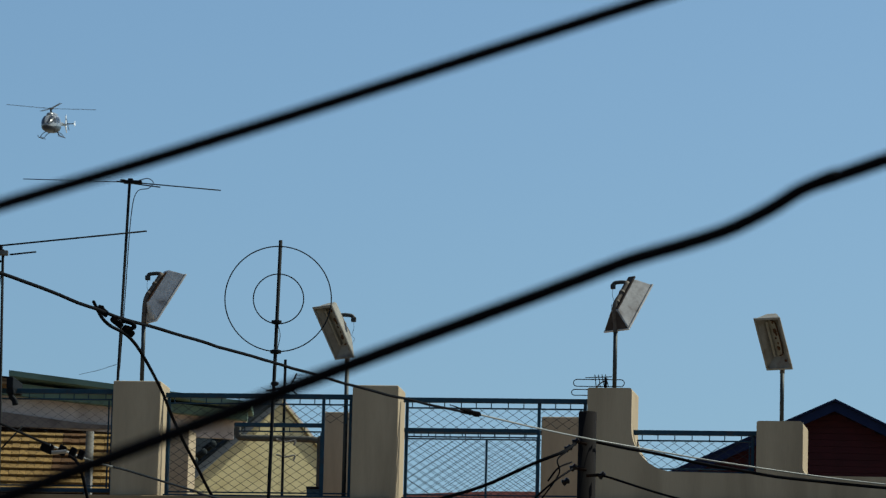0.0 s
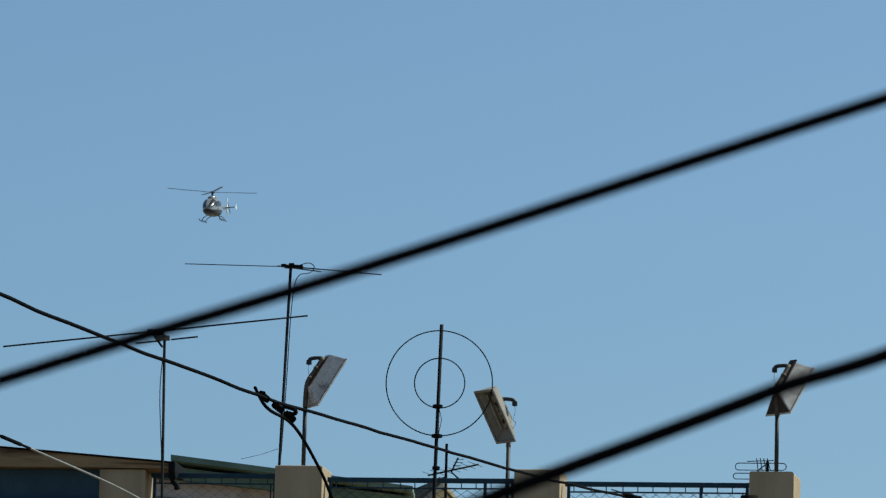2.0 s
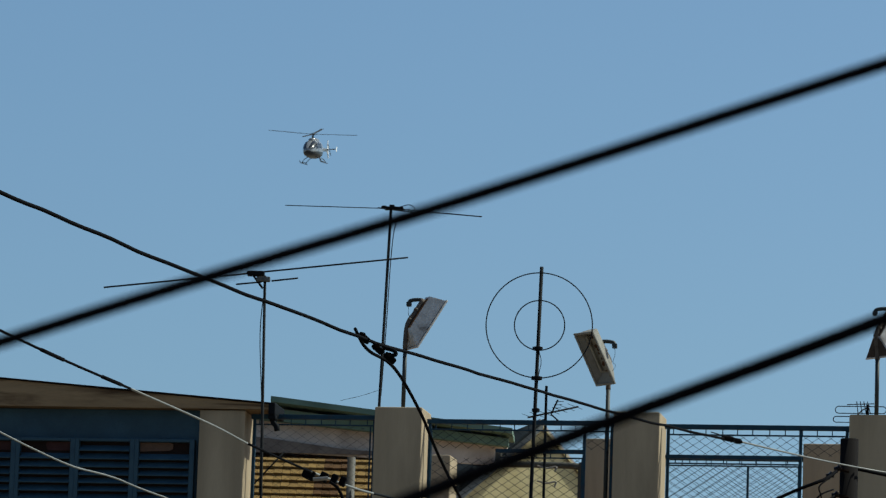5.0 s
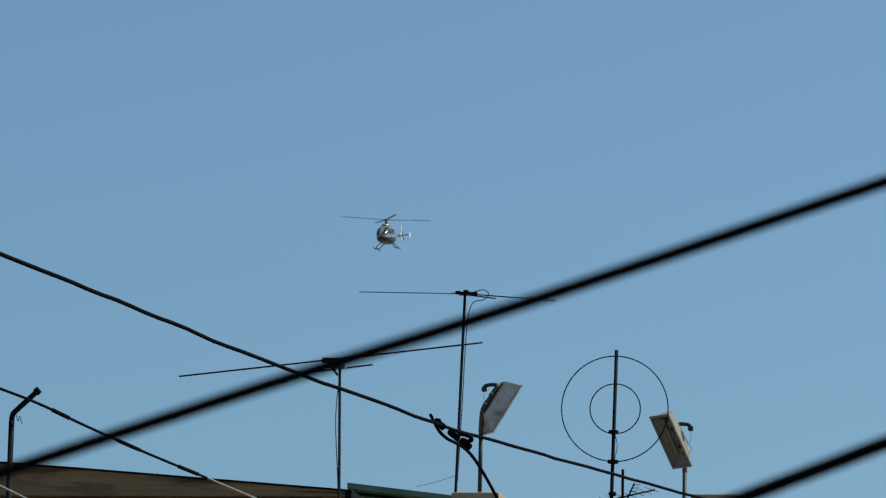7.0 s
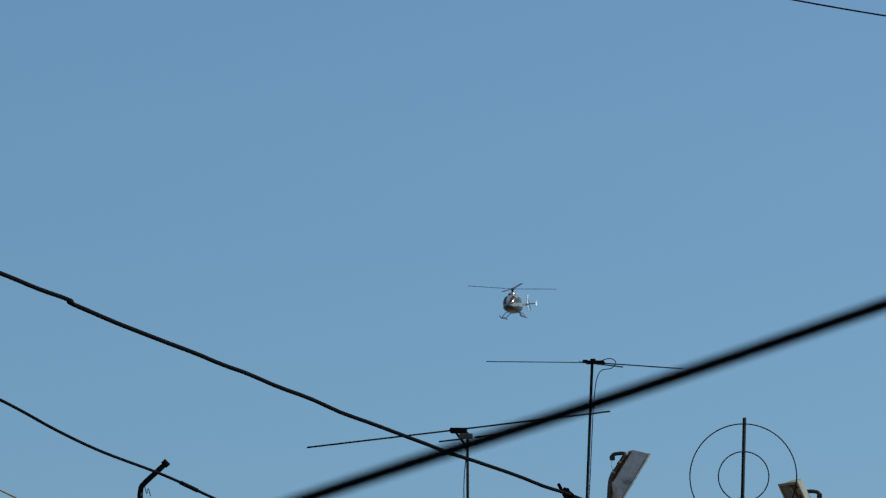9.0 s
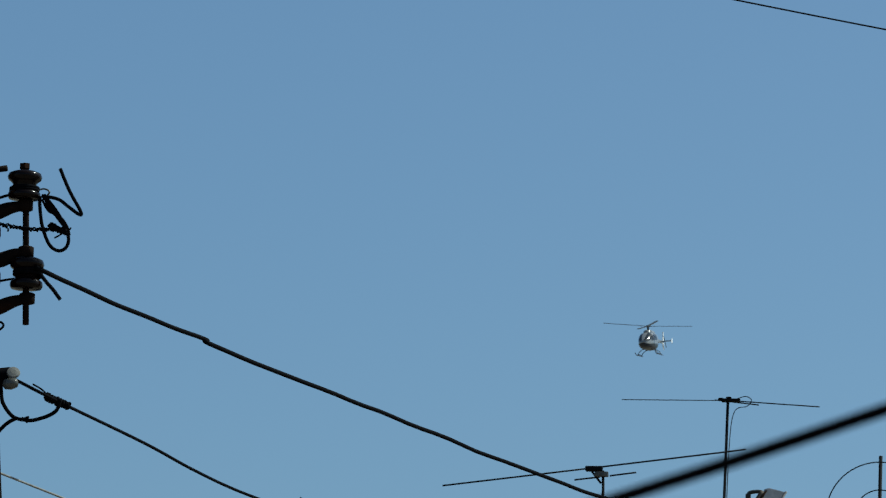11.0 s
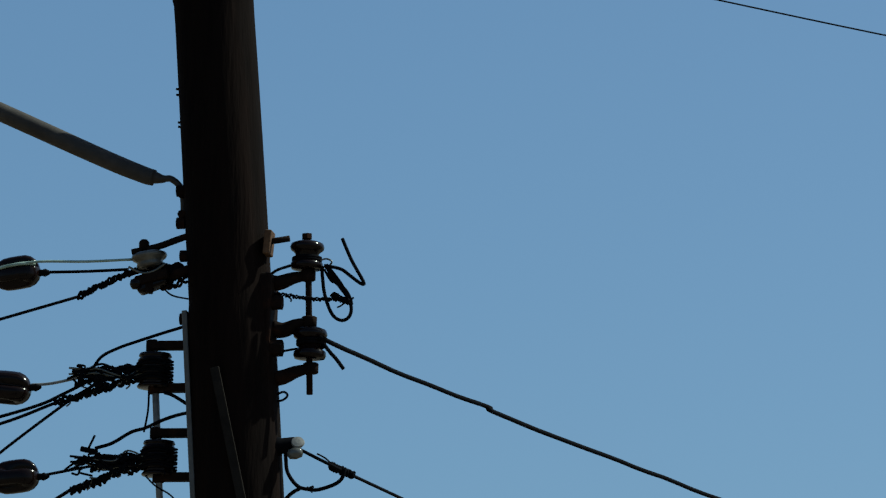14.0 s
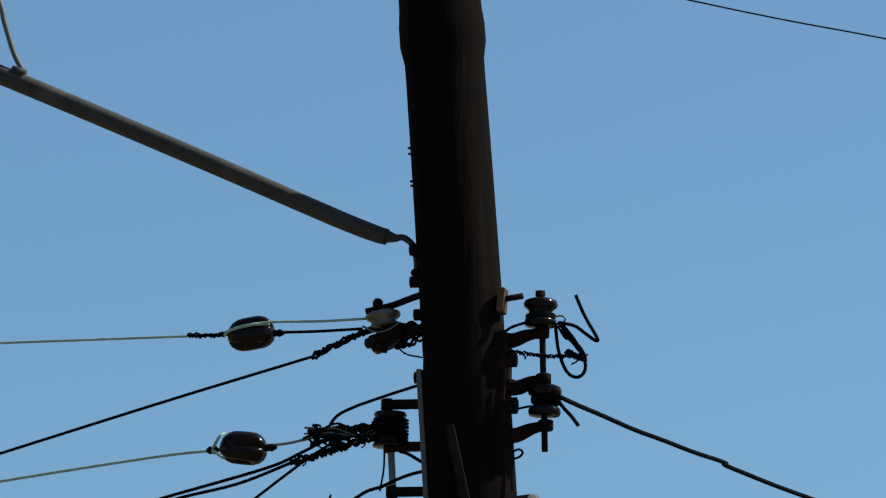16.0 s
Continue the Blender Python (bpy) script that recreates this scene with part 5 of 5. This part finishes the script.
wire("overhead_wire", [(-16.1, 24, 14.9), (-7.0, 24, 12.285), (-4.29, 24, 11.556), (-3.288, 24, 11.315), (-2.185, 24, 11.05), (-1.331, 24, 10.862), (-0.457, 24, 10.683), (0.236, 24, 10.562), (1.527, 24, 10.337), (5.0, 24, 9.78), (9.1, 24, 9.4)], 0.0042, DARKMETAL, "thin black wire high overhead")
# joint in the slung wire
bound_joint((0.215, 34.08, 9.172), (0.13, 0.66, 0.062), 0.3, 0.014, "black wire joint bound with twisted tails")

wire("guy_wire", [(-2.9, 45, 11.0), (-3.05, 44.9, 10.93), (-3.22, 44.8, 10.87)], 0.002, DARKMETAL, "hair-thin guy wire of the tall aerial", 3)
wire("brace_rod", [(-4.14, 43, 9.5), (-3.86, 43, 9.82), (-3.56, 43, 10.16)], 0.007, DARKMETAL, "thin dark diagonal brace behind the railing", 2, "rod")

# ---- second pole ----
P2 = thing("utility_pole", pose(1.152, 39, 0), "dark stub of a utility pole before the terrace house", "pole")
bm = tube(B(), [(0, 0, 0), (0, 0, 5), (0.003, 0, 9.86)], 0.08, 18, [0.1, 0.086, 0.07])
part("shaft", bm, mat("grey_pole_wood", (0.0065, 0.0056, 0.006), (0.0105, 0.0088, 0.009), 0.95, 12, 0.2, stain=(0.008, 0.006, 0.0055), stain_scale=5, stain_amount=0.6, streak=True, spec=0.05), P2, smooth=True)
for x, z in ((-0.085, 9.615), (-0.145, 9.56), (-0.1, 9.41), (-0.16, 9.30), (0.12, 9.355)):
    part("insulator", lathe(B(), [(0.012, -0.03), (0.028, -0.022), (0.018, 0.0), (0.028, 0.02), (0.012, 0.03)], 12, pose(x, -0.1, z, 0, 60)), PORCELAIN, P2, smooth=True)
for za, zb in ((9.62, 9.6), (9.41, 9.4), (9.36, 9.355)):
    part("bracket", tube(B(), [(-0.1 if za != 9.36 else 0.1, -0.09, za), (0.0, -0.07, zb)], 0.013, 8), IRON, P2)
for pts, r in (([(0.0, 38.5, 9.09), (0.415, 38.5, 9.229), (0.801, 38.5, 9.413), (0.972, 38.6, 9.5), (1.06, 38.9, 9.6)], 0.013), ([(0.7, 38.5, 9.07), (0.912, 38.5, 9.263), (1.04, 38.8, 9.39)], 0.008), ([(0.78, 38.5, 9.08), (0.933, 38.5, 9.307), (0.92, 38.5, 9.42), (0.99, 38.6, 9.5)], 0.006), ([(0.85, 38.5, 9.25), (0.93, 38.5, 9.36), (1.03, 38.7, 9.43)], 0.007), ([(1.26, 38.9, 9.355), (1.464, 38.8, 9.291), (1.814, 38.8, 9.19), (2.4, 38.8, 9.05)], 0.009), ([(1.225, 39, 9.625), (1.655, 39.3, 9.595), (2.243, 39.5, 9.512), (2.79, 39.7, 9.468), (3.567, 40, 9.445), (6, 40.4, 9.34)], 0.013)):
    wire("service_wire", pts, r, CABLE, "black service wire tied to the pole stub", 5, wobble=0.01)


# ---- helicopter ----
HELI = thing("helicopter", pose(-47.55, 600, 119.0, 7, -3, -10), "silver and dark blue helicopter on skids in flight", "helicopter")
SECTIONS = [(-3.15, 0.06, -0.25, -0.12), (-3.0, 0.36, -0.52, 0.08), (-2.6, 0.62, -0.74, 0.36), (-2.0, 0.8, -0.88, 0.78), (-1.3, 0.9, -0.93, 1.08), (-0.4, 0.93, -0.98, 1.26), (0.6, 0.92, -0.96, 1.26), (1.4, 0.84, -0.84, 1.2), (2.1, 0.62, -0.5, 1.05), (2.8, 0.34, -0.05, 0.9), (3.6, 0.24, 0.15, 0.72), (7.2, 0.13, 0.36, 0.62)]


def hull(keep, out=0.0):
    bm = B()
    n = 28
    rows = []
    for y, w, z0, z1 in SECTIONS:
        zc, h = (z0 + z1) / 2, (z1 - z0) / 2
        row = []
        for k in range(n):
            a = 2 * math.pi * k / n
            c, s = math.cos(a), math.sin(a)
            row.append(bm.verts.new(((w + out) * math.copysign(abs(c) ** 0.75, c), y - out * (y < -2.5), zc + (h + out) * math.copysign(abs(s) ** 0.75, s))))
        rows.append(row)
    for i in range(len(rows) - 1):
        for k in range(n):
            if keep(i, k):
                bm.faces.new((rows[i][k], rows[i][(k + 1) % n], rows[i + 1][(k + 1) % n], rows[i + 1][k]))
    if out == 0:
        bm.faces.new(rows[0]), bm.faces.new(rows[-1])
    bmesh.ops.delete(bm, geom=[v for v in bm.verts if not v.link_faces], context="VERTS")
    return bm


part("fuselage", hull(lambda i, k: True), HELI_SILVER, HELI, "silver painted fuselage", smooth=True)
part("belly", hull(lambda i, k: 15 <= k <= 26 and i < 9, 0.012), HELI_DARK, HELI, "dark blue belly", smooth=True)
part("windscreen", hull(lambda i, k: i in (1, 2, 3) and 1 <= k <= 12 and k not in (6, 7), 0.014), HELI_GLASS, HELI, "dark smoked windscreen", smooth=True)
for i in (3, 4, 5):
    for ks in ((0, 1, 2), (11, 12, 13)):
        bm = hull(lambda a, k, i=i, ks=ks: a == i and k in ks, 0.016)
        mid = sum((v.co for v in bm.verts), Vector()) / len(bm.verts)
        for v in bm.verts:  # leave a silver post between the windows
            v.co.y, v.co.z = mid.y + 0.7 * (v.co.y - mid.y), mid.z + 0.85 * (v.co.z - mid.z)
            v.co.x += math.copysign(0.012, v.co.x)
        part("side_window", bm, HELI_GLASS, HELI, smooth=True)
part("engine_cowling", lathe(B(), [(0.1, -1.5), (0.42, -1.2), (0.52, -0.3), (0.5, 0.8), (0.3, 1.6), (0.1, 1.8)], 18, pose(0, 0.5, 1.22, -90) @ Matrix.Diagonal((1, 0.62, 1, 1))), HELI_SILVER, HELI, smooth=True)
part("mast", tube(B(), [(0, 0, 1.3), (0, 0, 1.98)], 0.12, 12), ROTOR, HELI, smooth=True)
part("hub", lathe(B(), [(0.1, -0.12), (0.32, -0.06), (0.34, 0.05), (0.12, 0.14)], 16, pose(0, 0, 1.95)), ROTOR, HELI, smooth=True)
for k in range(4):
    blade = box(B(), 0.3, 5.5, -0.17, 0.17, -0.018, 0.018, 0.012)
    for v in blade.verts:
        v.co.z += 0.006 * v.co.x ** 2 * 0.9
    part("rotor_blade", blade, ROTOR, HELI).matrix_local = pose(0, 0, 1.98, 9, 7) @ pose(0, 0, 0, 0, 0, 2 + 90 * k)
for s in (-1, 1):
    skid = part("skid", tube(B(), curve_through([(s * 1.25, -2.1, -1.3), (s * 1.25, -1.8, -1.5), (s * 1.25, -1.2, -1.55), (s * 1.25, 1.6, -1.55)], 5), 0.048, 10), HELI_DARK, HELI, smooth=True)
    part("step", box(B(), s * 1.1, s * 1.3, -0.9, 0.4, -1.46, -1.42, 0.01), HELI_DARK, skid)
    part("stabiliser", box(B(), s * 0.1, s * 1.45, 5.4, 5.95, 0.42, 0.5, 0.02), HELI_DARK, HELI)
    part("end_plate", prism(B(), [(-0.25, -0.1), (0.3, 0.35), (0.38, 0.35), (0.3, -0.1), (0.1, -0.35)], -0.02, 0.02), HELI_WHITE, HELI, "white end plate").matrix_local = pose(s * 1.47, 5.7, 0.46, 0, 0, 90)
for y in (-0.95, 0.95):
    part("cross_tube", tube(B(), curve_through([(-1.25, y, -1.5), (-1.0, y, -1.15), (-0.6, y, -0.9), (0, y, -0.86), (0.6, y, -0.9), (1.0, y, -1.15), (1.25, y, -1.5)], 4), 0.045, 10), HELI_DARK, HELI, smooth=True)
part("fin", prism(B(), [(6.9, 0.35), (7.5, 1.75), (7.72, 1.75), (7.45, 0.6), (7.6, -0.45), (7.42, -0.45)], -0.04, 0.04), HELI_WHITE, HELI, "white tail fin").matrix_local = pose(0, 0, 0, 0, 0, 90)
for k in range(2):
    part("tail_blade", box(B(), -0.02, 0.02, -0.09, 0.09, 0.05, 0.85, 0.008), ROTOR, HELI).matrix_local = pose(0.25, 7.2, 0.55, 40 + 180 * k)

# small white pieces put in for the sunlit spots along the top row of tiles
LIT_BIT = mat("lit_spot_white", (0.6, 0.58, 0.52), (0.72, 0.7, 0.65), 0.8, 20, 0.1)
for k in range(9):
    w, z = random.uniform(0.008, 0.02), random.uniform(0.006, 0.014)
    lit_bit = prism(B(), [(-w, -z), (-w * 0.6, z), (w * 0.3, z * 0.6), (w, -z * 0.4)], 0, 0.004)
    part("lit_spot", lit_bit, LIT_BIT, H1).matrix_local = pose(-1.29 + 0.03 * k + random.uniform(-0.008, 0.008), 1.3, 11.214 + 0.003 * k, -20)
crate = thing("crate", FAC @ pose(-1.22, 1.45, 9.5), "small dark blue crate on the terrace floor behind the mesh", "crate")
part("body", box(B(), -0.06, 0.06, -0.07, 0.07, 0, 0.24, 0.008), BLUE, crate)
part("lid", box(B(), -0.065, 0.065, -0.075, 0.075, 0.241, 0.262, 0.006), DARKMETAL, crate)
twig = part("dry_twig", tube(B(), curve_through([(0, 0, 0.006), (0.05, 0.01, 0.012), (0.09, 0.0, 0.004), (0.13, -0.01, 0.008)], 4), 0.004, 6), RUST, smooth=True)
twig.matrix_world = FAC @ pose(2.03, 0.03, 9.75)
tagged(twig, "dry brown twig lying on the parapet", "twig")

# ---- ochre tiles on the house front ----
tile = box(B(), 0.0008, 0.0852, -0.044, 0, 0, 0.088, 0.004)
me = bpy.data.meshes.new("tile")
tile.to_mesh(me)
tile.free()
me.materials.append(BRICK)
# browner copy of the tile paints the stepped shadow across the front
brown = me.copy()
brown.materials[0] = BRICK_SHADED
for row in range(11):
    for col in range(25):
        t = new("tile", brown if (12 <= col <= 14 and row < 4) or (11 <= col <= 13 and 5 <= row < 8) else me)
        t.parent = H1
        t.matrix_local = pose(-1.9 + 0.086 * col, 2.02 - 0.075 * row, 11.34 - 0.078 * row + random.uniform(-0.0025, 0.0025), -55 + random.uniform(-1, 1))
